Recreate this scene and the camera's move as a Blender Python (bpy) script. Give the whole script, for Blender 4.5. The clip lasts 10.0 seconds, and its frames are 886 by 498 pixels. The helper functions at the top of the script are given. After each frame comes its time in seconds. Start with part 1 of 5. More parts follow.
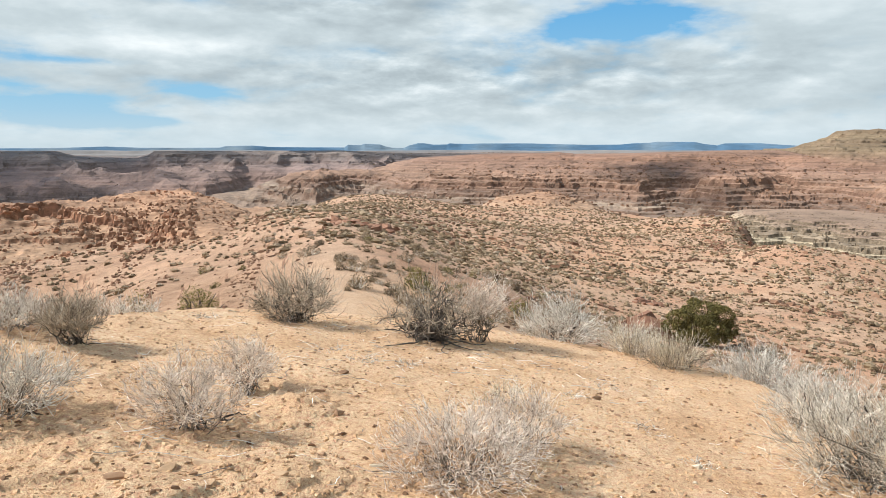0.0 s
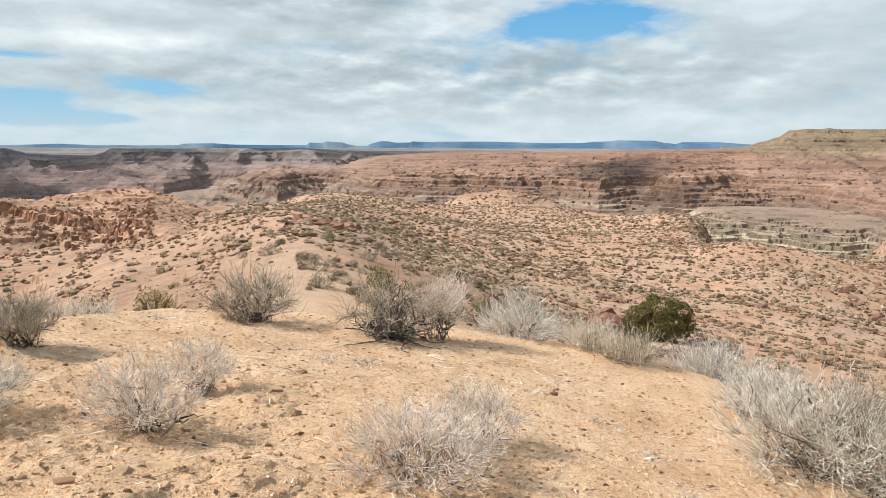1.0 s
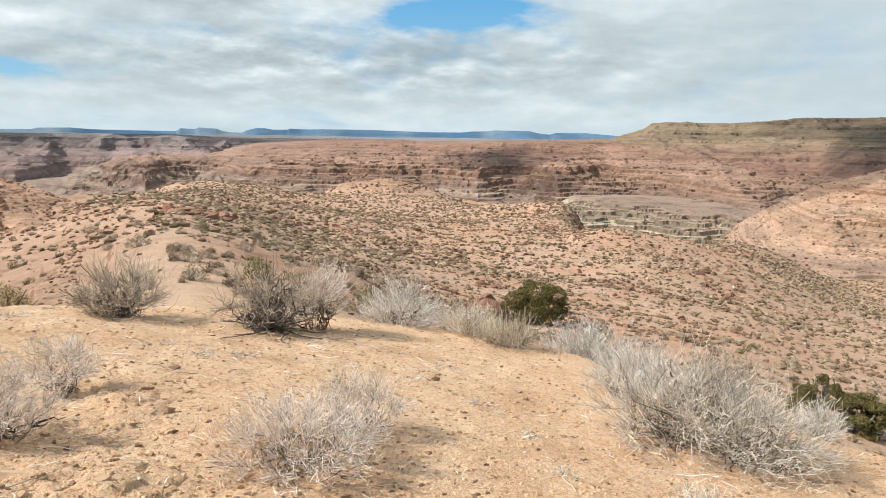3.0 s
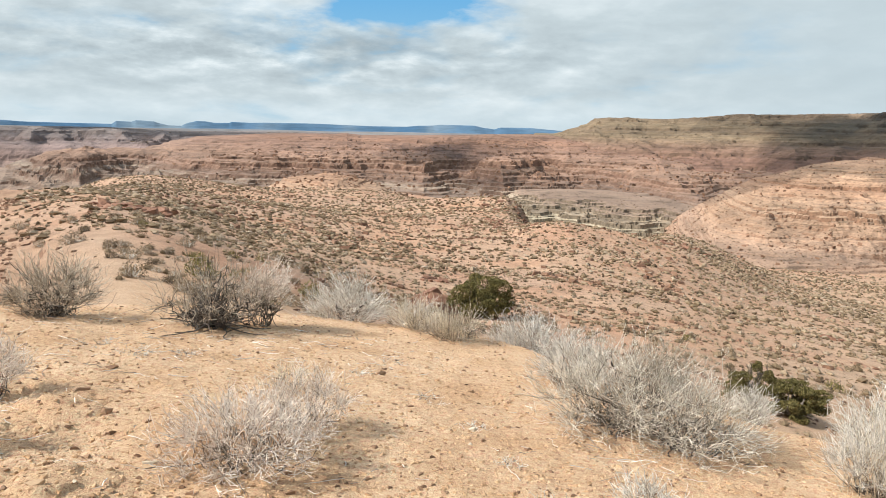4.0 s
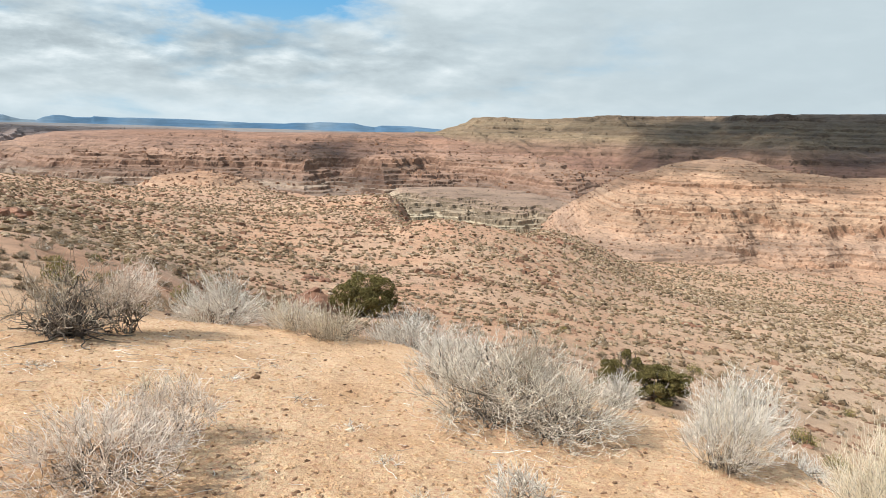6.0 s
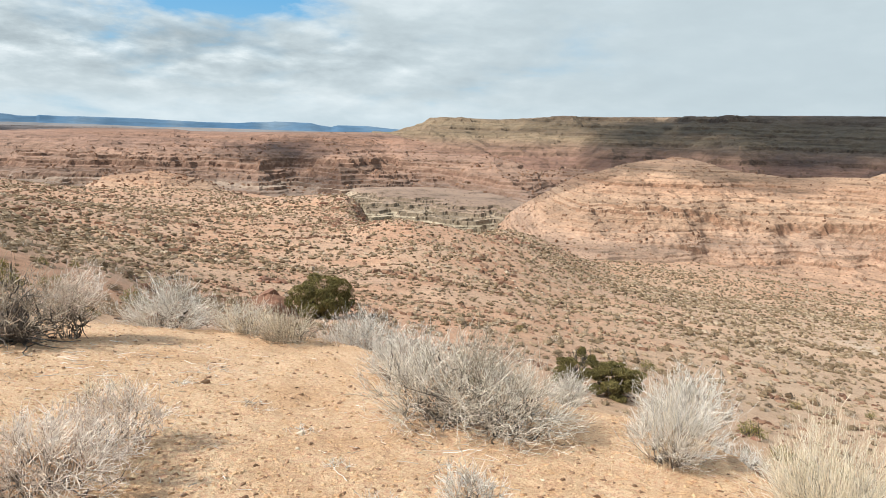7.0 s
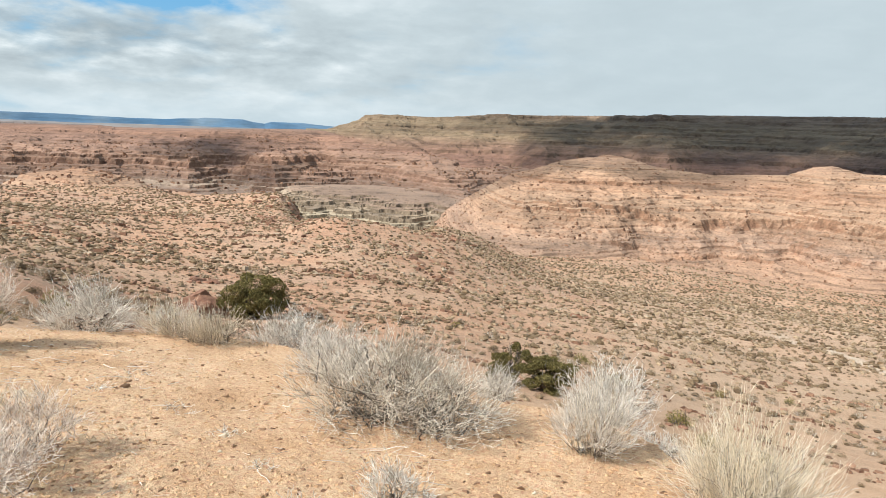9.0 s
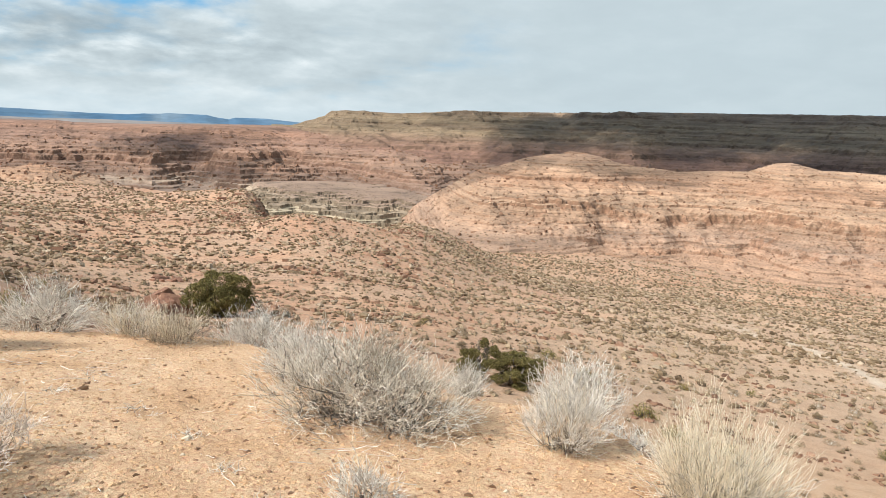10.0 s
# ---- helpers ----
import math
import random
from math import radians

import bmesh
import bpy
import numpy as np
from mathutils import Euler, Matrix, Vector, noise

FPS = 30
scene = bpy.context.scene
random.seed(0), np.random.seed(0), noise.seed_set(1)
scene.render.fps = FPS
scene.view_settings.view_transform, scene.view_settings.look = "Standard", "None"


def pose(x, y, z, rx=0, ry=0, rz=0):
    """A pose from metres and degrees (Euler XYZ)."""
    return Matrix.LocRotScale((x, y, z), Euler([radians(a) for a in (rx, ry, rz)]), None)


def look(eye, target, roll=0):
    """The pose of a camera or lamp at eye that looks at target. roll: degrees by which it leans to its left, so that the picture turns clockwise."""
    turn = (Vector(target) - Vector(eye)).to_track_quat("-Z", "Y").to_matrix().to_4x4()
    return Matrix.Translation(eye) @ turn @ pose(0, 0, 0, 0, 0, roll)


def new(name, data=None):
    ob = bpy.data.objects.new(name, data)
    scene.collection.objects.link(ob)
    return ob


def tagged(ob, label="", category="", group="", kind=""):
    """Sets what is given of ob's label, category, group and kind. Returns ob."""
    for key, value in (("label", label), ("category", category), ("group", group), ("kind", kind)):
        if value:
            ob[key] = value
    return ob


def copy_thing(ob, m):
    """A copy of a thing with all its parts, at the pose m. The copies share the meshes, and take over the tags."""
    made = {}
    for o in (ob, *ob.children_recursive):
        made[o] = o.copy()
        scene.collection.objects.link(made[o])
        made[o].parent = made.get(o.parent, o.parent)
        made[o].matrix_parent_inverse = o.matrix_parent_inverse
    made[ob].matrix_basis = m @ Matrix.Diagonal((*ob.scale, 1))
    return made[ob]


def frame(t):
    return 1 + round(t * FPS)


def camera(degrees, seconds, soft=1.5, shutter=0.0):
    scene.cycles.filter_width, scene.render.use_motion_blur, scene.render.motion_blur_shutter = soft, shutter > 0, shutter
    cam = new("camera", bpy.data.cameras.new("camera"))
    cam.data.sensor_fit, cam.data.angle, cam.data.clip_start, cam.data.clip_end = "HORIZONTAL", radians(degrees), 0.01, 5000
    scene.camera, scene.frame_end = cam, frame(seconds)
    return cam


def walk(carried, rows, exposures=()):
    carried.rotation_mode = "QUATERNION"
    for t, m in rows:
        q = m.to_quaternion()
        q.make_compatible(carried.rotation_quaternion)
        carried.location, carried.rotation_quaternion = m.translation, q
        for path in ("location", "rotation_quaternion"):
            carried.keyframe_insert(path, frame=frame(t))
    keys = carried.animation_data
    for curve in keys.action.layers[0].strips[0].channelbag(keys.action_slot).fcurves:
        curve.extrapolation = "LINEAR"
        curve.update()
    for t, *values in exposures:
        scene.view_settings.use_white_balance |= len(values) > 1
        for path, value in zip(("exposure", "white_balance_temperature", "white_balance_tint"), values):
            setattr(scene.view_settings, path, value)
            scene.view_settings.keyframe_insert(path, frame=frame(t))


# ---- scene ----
# Camera: a hand-held pan to the right from a knoll, with a sideways drift of a quarter of a metre.
cam = camera(63.6, 10.0, 0.5)
ROWS = [  # seconds, x, y, z, yaw, pitch, lean
    (0.0, 0.000, 0.000, 1.500, -0.00, -8.00, 0.00),
    (0.5, 0.024, -0.020, 1.506, -1.17, -8.08, -0.02),
    (1.0, 0.045, -0.037, 1.512, -2.97, -8.15, -0.13),
    (1.5, 0.043, -0.051, 1.513, -5.49, -8.28, -0.41),
    (2.0, 0.045, -0.043, 1.508, -7.86, -8.48, -0.57),
    (2.5, 0.054, -0.042, 1.506, -10.20, -8.71, -0.66),
    (3.0, 0.051, -0.031, 1.501, -12.57, -8.97, -0.84),
    (4.5, 0.077, -0.051, 1.498, -19.16, -9.40, -1.20),
    (5.0, 0.100, -0.044, 1.490, -21.60, -9.36, -1.33),
    (5.5, 0.115, -0.029, 1.487, -24.15, -9.32, -1.52),
    (7.0, 0.168, -0.085, 1.510, -29.86, -9.17, -1.82),
    (7.5, 0.189, -0.125, 1.515, -31.04, -9.13, -1.84),
    (8.0, 0.203, -0.159, 1.524, -32.34, -9.11, -1.93),
    (8.5, 0.225, -0.164, 1.522, -33.59, -9.12, -2.01),
    (9.0, 0.237, -0.134, 1.509, -34.98, -9.19, -2.09),
    (9.5, 0.255, -0.085, 1.501, -36.33, -9.28, -2.23),
    (10.0, 0.272, -0.066, 1.492, -37.63, -9.38, -2.25),
]
walk(cam, [(t, pose(x, y, z, 90 + pitch, 0, yaw) @ pose(0, 0, 0, 0, 0, -lean)) for t, x, y, z, yaw, pitch, lean in ROWS], [(0.0, 0.25), (10.0, 0.25)])

# ---- light ----
SUN_AZ, SUN_EL = -86.0, 41.0   # degrees; azimuth to the right of straight ahead
world = bpy.data.worlds.new("world")
scene.world = world
world.use_nodes = True


def sky_nodes():
    """A Nishita sky with a broken layer of grey and white cloud."""
    nt = world.node_tree
    nt.nodes.clear()
    n, l = nt.nodes, nt.links

    def calc(op, a, b=0.0, c=0.0, clamp=False):
        m = n.new("ShaderNodeMath")
        m.operation, m.use_clamp = op, clamp
        for k, v in enumerate((a, b, c)):
            if hasattr(v, "node"):
                l.new(v, m.inputs[k])
            else:
                m.inputs[k].default_value = v
        return m.outputs[0]

    def ramp(fac, stops):
        r = n.new("ShaderNodeValToRGB")
        while len(r.color_ramp.elements) < len(stops):
            r.color_ramp.elements.new(0.5)
        for el, (p, c) in zip(r.color_ramp.elements, stops):
            el.position, el.color = p, (*c, 1)
        l.new(fac, r.inputs[0])
        return r.outputs[0]

    def mix(fac, a, b):
        m = n.new("ShaderNodeMixRGB")
        for v, s in ((fac, m.inputs[0]), (a, m.inputs[1]), (b, m.inputs[2])):
            if hasattr(v, "node"):
                l.new(v, s)
            else:
                s.default_value = v if isinstance(v, (int, float)) else (*v, 1)
        return m.outputs[0]

    def cloud_noise(vec, scale, detail, rough, shift=0.0, bend=0.35):
        m = n.new("ShaderNodeMapping")
        m.inputs["Location"].default_value = (shift, shift * 0.7, 0)
        l.new(vec, m.inputs[0])
        t = n.new("ShaderNodeTexNoise")
        t.inputs["Distortion"].default_value = bend
        t.inputs["Scale"].default_value, t.inputs["Detail"].default_value, t.inputs["Roughness"].default_value = scale, detail, rough
        l.new(m.outputs[0], t.inputs["Vector"])
        return t.outputs["Fac"]

    out, bg = n.new("ShaderNodeOutputWorld"), n.new("ShaderNodeBackground")
    sky = n.new("ShaderNodeTexSky")
    sky.sky_type, sky.sun_disc = "NISHITA", False
    sky.sun_elevation, sky.sun_rotation = radians(SUN_EL), radians(SUN_AZ)
    sky.altitude, sky.dust_density = 1500, 0.5
    co = n.new("ShaderNodeTexCoord").outputs["Generated"]
    sep = n.new("ShaderNodeSeparateXYZ")
    l.new(co, sep.inputs[0])
    x, y, z = sep.outputs
    el = calc("MULTIPLY", calc("ARCSINE", z), 57.3)
    az = calc("MULTIPLY", calc("ARCTAN2", x, y), 57.3)
    # the cloud layer as a plane overhead, seen ever flatter towards the horizon
    h = calc("ADD", calc("MAXIMUM", z, 0.0), 0.20)
    plane = n.new("ShaderNodeCombineXYZ")
    l.new(calc("DIVIDE", x, h), plane.inputs[0])
    l.new(calc("DIVIDE", y, h), plane.inputs[1])
    p = plane.outputs[0]
    def lumps_of(a, b):
        v = n.new("ShaderNodeCombineXYZ")
        l.new(calc("MULTIPLY", a, 0.13), v.inputs[0])
        l.new(calc("MULTIPLY", b, 0.38), v.inputs[1])
        return cloud_noise(v.outputs[0], 1.15, 9, 0.57, 8.8, 0.1)

    density = cloud_noise(p, 1.25, 8, 0.52, 3.1)
    density = calc("ADD", density, 0.16)

    def opening(az0, el0, wa, we, depth, tilt=0.0):
        """A thinner place in the cloud."""
        da = calc("DIVIDE", calc("SUBTRACT", az, az0), wa)
        de = calc("DIVIDE", calc("SUBTRACT", calc("SUBTRACT", el, el0), calc("MULTIPLY", calc("SUBTRACT", az, az0), tilt)), we)
        q = calc("ADD", calc("MULTIPLY", da, da), calc("MULTIPLY", de, de))
        return calc("MULTIPLY", calc("POWER", 2.718, calc("MULTIPLY", q, -1.0)), depth)

    density = calc("ADD", density, calc("MULTIPLY", calc("SUBTRACT", lumps_of(az, el), 0.5), 0.55))
    # overhead, where the sun stands, the cloud is broken
    density = calc("SUBTRACT", density, calc("MULTIPLY", calc("MULTIPLY", calc("SUBTRACT", el, 16), 1 / 22, clamp=True), 0.26))
    for gap in OPENINGS:
        density = calc("SUBTRACT", density, opening(*gap))
    cover = ramp(density, [(0.40, (0, 0, 0)), (0.47, (0.45, 0.45, 0.45)), (0.54, (0.85, 0.85, 0.85)), (0.64, (1, 1, 1))])
    puff = n.new("ShaderNodeCombineXYZ")
    l.new(calc("MULTIPLY", az, 0.10), puff.inputs[0])
    l.new(calc("MULTIPLY", el, 0.24), puff.inputs[1])
    # heads turned to the sun are bright, undersides are grey
    here, above = lumps_of(az, el), lumps_of(calc("SUBTRACT", az, 0.7), calc("ADD", el, 0.6))
    heaped = calc("ADD", calc("ADD", opening(4, 5.6, 22, 2.3, 0.9), opening(-6, 10.8, 10, 1.6, 0.6)), 0.35)
    body = calc("ADD", calc("MULTIPLY", calc("MULTIPLY", calc("SUBTRACT", above, here), heaped), 1.0), calc("MULTIPLY", here, 0.30))
    body = calc("ADD", body, 0.44)
    # billows: bright rounded heads with greyer hollows between
    warp = n.new("ShaderNodeTexNoise")
    warp.inputs["Scale"].default_value, warp.inputs["Detail"].default_value = 2.2, 5
    l.new(puff.outputs[0], warp.inputs["Vector"])
    bent = n.new("ShaderNodeVectorMath")
    bent.operation = "MULTIPLY_ADD"
    l.new(warp.outputs["Color"], bent.inputs[0])
    bent.inputs[1].default_value = (0.9, 0.9, 0)
    l.new(puff.outputs[0], bent.inputs[2])
    bil = n.new("ShaderNodeTexVoronoi")
    bil.feature = "SMOOTH_F1"
    bil.inputs["Scale"].default_value, bil.inputs["Detail"].default_value, bil.inputs["Roughness"].default_value = 1.9, 3.0, 0.55
    l.new(bent.outputs[0], bil.inputs["Vector"])
    body = calc("ADD", body, calc("MULTIPLY", calc("SUBTRACT", bil.outputs["Distance"], 0.42), 0.09))
    for bank in BANKS:
        body = calc("ADD", body, opening(*bank))
    tone = ramp(body, [(0.42, (0.81, 0.865, 0.88)), (0.52, (0.635, 0.71, 0.74)), (0.62, (0.50, 0.58, 0.615)), (0.74, (0.40, 0.47, 0.505)), (0.92, (0.30, 0.36, 0.39))])
    # a pale rain veil to the right, and haze low down
    veil = calc("MULTIPLY", calc("SUBTRACT", az, 22), 1 / 26, clamp=True)
    tone = mix(calc("MULTIPLY", veil, 0.72), tone, (0.475, 0.565, 0.61))
    cover = mix(veil, cover, (1, 1, 1))
    blue = n.new("ShaderNodeMixRGB")
    blue.blend_type = "MULTIPLY"
    blue.inputs[0].default_value = 1.0
    l.new(sky.outputs[0], blue.inputs[1])
    blue.inputs[2].default_value = (*[SKY_BLUE * v for v in (0.50, 0.82, 1.05)], 1)
    clear = ramp(calc("DIVIDE", el, 30.0, clamp=True), [(0.0, (0.44, 0.58, 0.66)), (0.13, (0.27, 0.50, 0.68)), (0.35, (0.13, 0.38, 0.66)), (0.8, (0.10, 0.28, 0.55))])
    clear = mix(calc("MULTIPLY", calc("SUBTRACT", el, 14), 1 / 14, clamp=True), clear, blue.outputs[0])
    c = mix(cover, clear, tone)
    low = calc("SUBTRACT", 1.0, calc("DIVIDE", el, 2.6), clamp=True)
    c = mix(calc("MULTIPLY", low, 0.55), c, (0.46, 0.58, 0.65))
    l.new(c, bg.inputs[0])
    bg.inputs[1].default_value = 1.0
    l.new(bg.outputs[0], out.inputs[0])


SKY_BLUE = 0.145
OPENINGS = [(14.0, 9.7, 5.8, 2.3, 0.46), (-18, 4.4, 6, 0.8, 0.32, -0.06), (-30, 3.0, 7, 1.0, 0.34), (-27, 6.1, 4, 0.4, 0.24), (-24, 1.9, 7, 0.5, 0.2)]
# greyer (+) and whiter (-) banks of the cloud: azimuth, elevation, their spread, and how much
BANKS = [(-4, 11.0, 6, 1.2, 0.10), (-17, 10.6, 5, 1.2, 0.05), (6, 6.2, 14, 1.6, 0.05), (12, 5.0, 9, 0.9, 0.02), (5, 9.2, 5, 1.2, -0.14), (-22, 7.5, 9, 0.8, -0.14), (28, 10.9, 5, 1.4, -0.13), (0, 1.0, 70, 1.5, -0.10), (20, 7.4, 3, 0.6, -0.10), (-26, 10.5, 6, 1.2, -0.05)]

sky_nodes()
sun = new("sun", bpy.data.lights.new("sun", "SUN"))
sun.data.energy, sun.data.angle, sun.data.color = 5.0, radians(0.53), (1.0, 0.955, 0.875)
a, e = radians(SUN_AZ), radians(SUN_EL)
SUN_DIR = Vector((math.sin(a) * math.cos(e), math.cos(a) * math.cos(e), math.sin(e)))
sun.matrix_world = look(SUN_DIR * 60, (0, 0, 0))

# ---- materials ----


class Nodes:
    """A small builder for node materials."""

    def __init__(self, name):
        self.mat = bpy.data.materials.new(name)
        self.mat.use_nodes = True
        self.t = self.mat.node_tree
        self.bsdf = self.t.nodes["Principled BSDF"]
        self.bsdf.inputs["Roughness"].default_value = 0.9
        self.bsdf.inputs["Specular IOR Level"].default_value = 0.25

    def add(self, kind, **settings):
        node = self.t.nodes.new("ShaderNode" + kind)
        for k, v in settings.items():
            setattr(node, k, v)
        return node

    def link(self, a, b):
        self.t.links.new(a, b)

    def coords(self):
        return self.add("NewGeometry").outputs["Position"]

    def noise(self, vec, scale, detail=5.0, rough=0.6, stretch=None):
        if stretch:
            m = self.add("Mapping")
            m.inputs["Scale"].default_value = stretch
            self.link(vec, m.inputs["Vector"])
            vec = m.outputs[0]
        nz = self.add("TexNoise")
        nz.inputs["Scale"].default_value, nz.inputs["Detail"].default_value, nz.inputs["Roughness"].default_value = scale, detail, rough
        self.link(vec, nz.inputs["Vector"])
        return nz.outputs["Fac"]

    def ramp(self, fac, stops):
        r = self.add("ValToRGB")
        while len(r.color_ramp.elements) < len(stops):
            r.color_ramp.elements.new(0.5)
        for el, (p, c) in zip(r.color_ramp.elements, stops):
            el.position, el.color = p, (*c, 1) if len(c) == 3 else c
        self.link(fac, r.inputs[0])
        return r.outputs[0]

    def mix(self, fac, a, b, blend="MIX"):
        m = self.add("MixRGB", blend_type=blend)
        for v, s in ((fac, m.inputs[0]), (a, m.inputs[1]), (b, m.inputs[2])):
            if hasattr(v, "node"):
                self.link(v, s)
            else:
                s.default_value = v if isinstance(v, (int, float)) else (*v, 1)
        return m.outputs[0]

    def math(self, op, a, b=0.0, clamp=False):
        m = self.add("Math", operation=op, use_clamp=clamp)
        for v, s in ((a, m.inputs[0]), (b, m.inputs[1])):
            if hasattr(v, "node"):
                self.link(v, s)
            else:
                s.default_value = v
        return m.outputs[0]

    def attr(self, name):
        return self.add("Attribute", attribute_name=name).outputs["Fac"]

    def bump(self, height, strength, distance):
        b = self.add("Bump")
        b.inputs["Strength"].default_value, b.inputs["Distance"].default_value = strength, distance
        self.link(height, b.inputs["Height"])
        self.link(b.outputs[0], self.bsdf.inputs["Normal"])

    def done(self, colour, rough=None):
        if hasattr(colour, "node"):
            self.link(colour, self.bsdf.inputs["Base Color"])
        else:
            self.bsdf.inputs["Base Color"].default_value = (*colour, 1)
        if rough is not None:
            self.bsdf.inputs["Roughness"].default_value = rough
        return self.mat


def grey(v):
    return (v, v, v)


def soil_material():
    """Sandy soil: tan on the knoll, red on the plain, pale where the sand has blown together."""
    m = Nodes("sandy_soil")
    p = m.coords()
    big, mid, fine, grit = m.noise(p, 0.05, 6), m.noise(p, 1.3, 8, 0.65), m.noise(p, 24, 7, 0.72), m.noise(p, 110, 3, 0.6)
    coarse = m.noise(p, 0.6, 6, 0.75)
    tan = m.ramp(mid, [(0.3, (0.535, 0.325, 0.182)), (0.5, (0.655, 0.436, 0.268)), (0.72, (0.735, 0.522, 0.345))])
    red = m.ramp(big, [(0.3, (0.395, 0.242, 0.163)), (0.46, (0.452, 0.298, 0.206)), (0.60, (0.425, 0.238, 0.15)), (0.72, (0.462, 0.318, 0.226))])
    red = m.mix(0.45, red, m.ramp(coarse, [(0.36, grey(0.22)), (0.48, grey(0.48)), (0.66, grey(0.70))]), "OVERLAY")
    pale = m.ramp(coarse, [(0.3, (0.42, 0.30, 0.205)), (0.5, (0.50, 0.37, 0.26)), (0.7, (0.56, 0.43, 0.31))])
    c = m.mix(m.attr("red"), tan, red)
    c = m.mix(m.attr("pale"), c, pale)
    c = m.mix(m.attr("bed"), c, m.ramp(coarse, [(0.3, (0.55, 0.45, 0.345)), (0.6, (0.68, 0.57, 0.45))]))
    c = m.mix(m.attr("stony"), c, m.ramp(coarse, [(0.34, (0.17, 0.10, 0.062)), (0.48, (0.31, 0.19, 0.118)), (0.66, (0.40, 0.265, 0.175))]))
    c = m.mix(m.attr("chalk"), c, m.ramp(m.noise(p, 0.045, 6, 0.7), [(0.35, (0.24, 0.18, 0.12)), (0.46, (0.30, 0.275, 0.19)), (0.56, (0.37, 0.345, 0.26)), (0.68, (0.52, 0.49, 0.39))]))
    c = m.mix(0.8, c, m.ramp(fine, [(0.30, grey(0.18)), (0.46, grey(0.48)), (0.72, grey(0.74))]), "OVERLAY")
    c = m.mix(0.5, c, m.ramp(grit, [(0.34, grey(0.15)), (0.48, grey(0.5)), (0.7, grey(0.78))]), "OVERLAY")
    nrm = m.add("SeparateXYZ")
    m.link(m.add("NewGeometry").outputs["True Normal"], nrm.inputs[0])
    bare = m.math("MULTIPLY", m.ramp(nrm.outputs[2], [(0.62, grey(1)), (0.88, grey(0))]), m.attr("red"))
    c = m.mix(bare, c, m.ramp(fine, [(0.35, (0.11, 0.06, 0.04)), (0.65, (0.27, 0.145, 0.09))]))
    clods = m.add("TexVoronoi")
    clods.inputs["Scale"].default_value, clods.inputs["Detail"].default_value, clods.inputs["Randomness"].default_value = 26.0, 2.0, 1.0
    m.link(p, clods.inputs["Vector"])
    lump = m.ramp(clods.outputs["Distance"], [(0.1, grey(1)), (0.6, grey(0))])
    m.bump(m.mix(0.35, m.mix(0.3, fine, grit), lump), 1.0, 0.045)
    return m.done(c, 0.95)


def strata_material(name, beds, cliff, wave=6.0, scale=0.02, bump=1.5, thin=1.0):
    """Layered sandstone: beds are (height in metres, colour), cliff is the colour of steep rock, kept dark for varnish
    and for ledge shade, thin packs the layers closer.
    """
    m = Nodes(name)
    p = m.coords()
    sep = m.add("SeparateXYZ")
    m.link(p, sep.inputs[0])
    wob = m.math("MULTIPLY", m.math("SUBTRACT", m.noise(p, scale, 5), 0.5), wave)
    z = m.math("ADD", sep.outputs[2], wob)
    lo, hi = beds[0][0], beds[-1][0]
    fac = m.math("DIVIDE", m.math("SUBTRACT", z, lo), hi - lo, True)
    c = m.ramp(fac, [((h - lo) / (hi - lo), col) for h, col in beds])
    # bed upon bed: the noise is drawn out along the layers; its thin dark lines double as painted ledge shadows
    thick_beds = m.noise(p, thin, 3, 0.6, (0.006, 0.006, 0.16))
    thin_beds = m.noise(p, thin, 5, 0.7, (0.016, 0.016, 0.60))
    c = m.mix(0.55, c, m.ramp(thick_beds, [(0.34, grey(0.30)), (0.47, grey(0.48)), (0.54, grey(0.56)), (0.68, grey(0.70))]), "OVERLAY")
    c = m.mix(0.60, c, m.ramp(thin_beds, [(0.36, grey(0.14)), (0.44, grey(0.46)), (0.60, grey(0.56)), (0.72, grey(0.70))]), "OVERLAY")
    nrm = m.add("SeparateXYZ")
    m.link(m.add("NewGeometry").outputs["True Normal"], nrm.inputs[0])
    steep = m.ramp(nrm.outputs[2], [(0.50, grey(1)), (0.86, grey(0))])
    # steep faces: cracked, varnished rock, with undercut shade painted in as dark colour
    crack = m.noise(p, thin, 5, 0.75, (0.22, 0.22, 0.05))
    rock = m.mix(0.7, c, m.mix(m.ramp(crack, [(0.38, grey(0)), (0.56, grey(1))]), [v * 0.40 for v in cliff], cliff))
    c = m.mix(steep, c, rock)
    rubble, grain = m.noise(p, 0.09, 7, 0.75), m.noise(p, 0.9, 4, 0.75)
    c = m.mix(0.35, c, m.ramp(rubble, [(0.36, grey(0.30)), (0.5, grey(0.5)), (0.66, grey(0.68))]), "OVERLAY")
    c = m.mix(0.55, c, m.ramp(grain, [(0.34, grey(0.16)), (0.46, grey(0.48)), (0.68, grey(0.72))]), "OVERLAY")
    m.bump(m.mix(0.5, thin_beds, m.noise(p, 0.3, 8, 0.7)), 0.7, bump)
    return m.done(c, 0.95)


def plant_material(name, dark, mid, light, rough=0.8):
    """Twigs, leaves or blades, each piece in its own shade."""
    m = Nodes(name)
    rnd = m.add("NewGeometry").outputs["Random Per Island"]
    obj = m.add("ObjectInfo").outputs["Random"]
    c = m.ramp(rnd, [(0.0, dark), (0.45, mid), (1.0, light)])
    c = m.mix(0.35, c, m.ramp(obj, [(0.0, grey(0.40)), (1.0, grey(0.62))]), "OVERLAY")
    c = m.mix(0.4, c, m.ramp(m.noise(m.coords(), 60, 2), [(0.3, grey(0.35)), (0.7, grey(0.65))]), "OVERLAY")
    return m.done(c, rough)


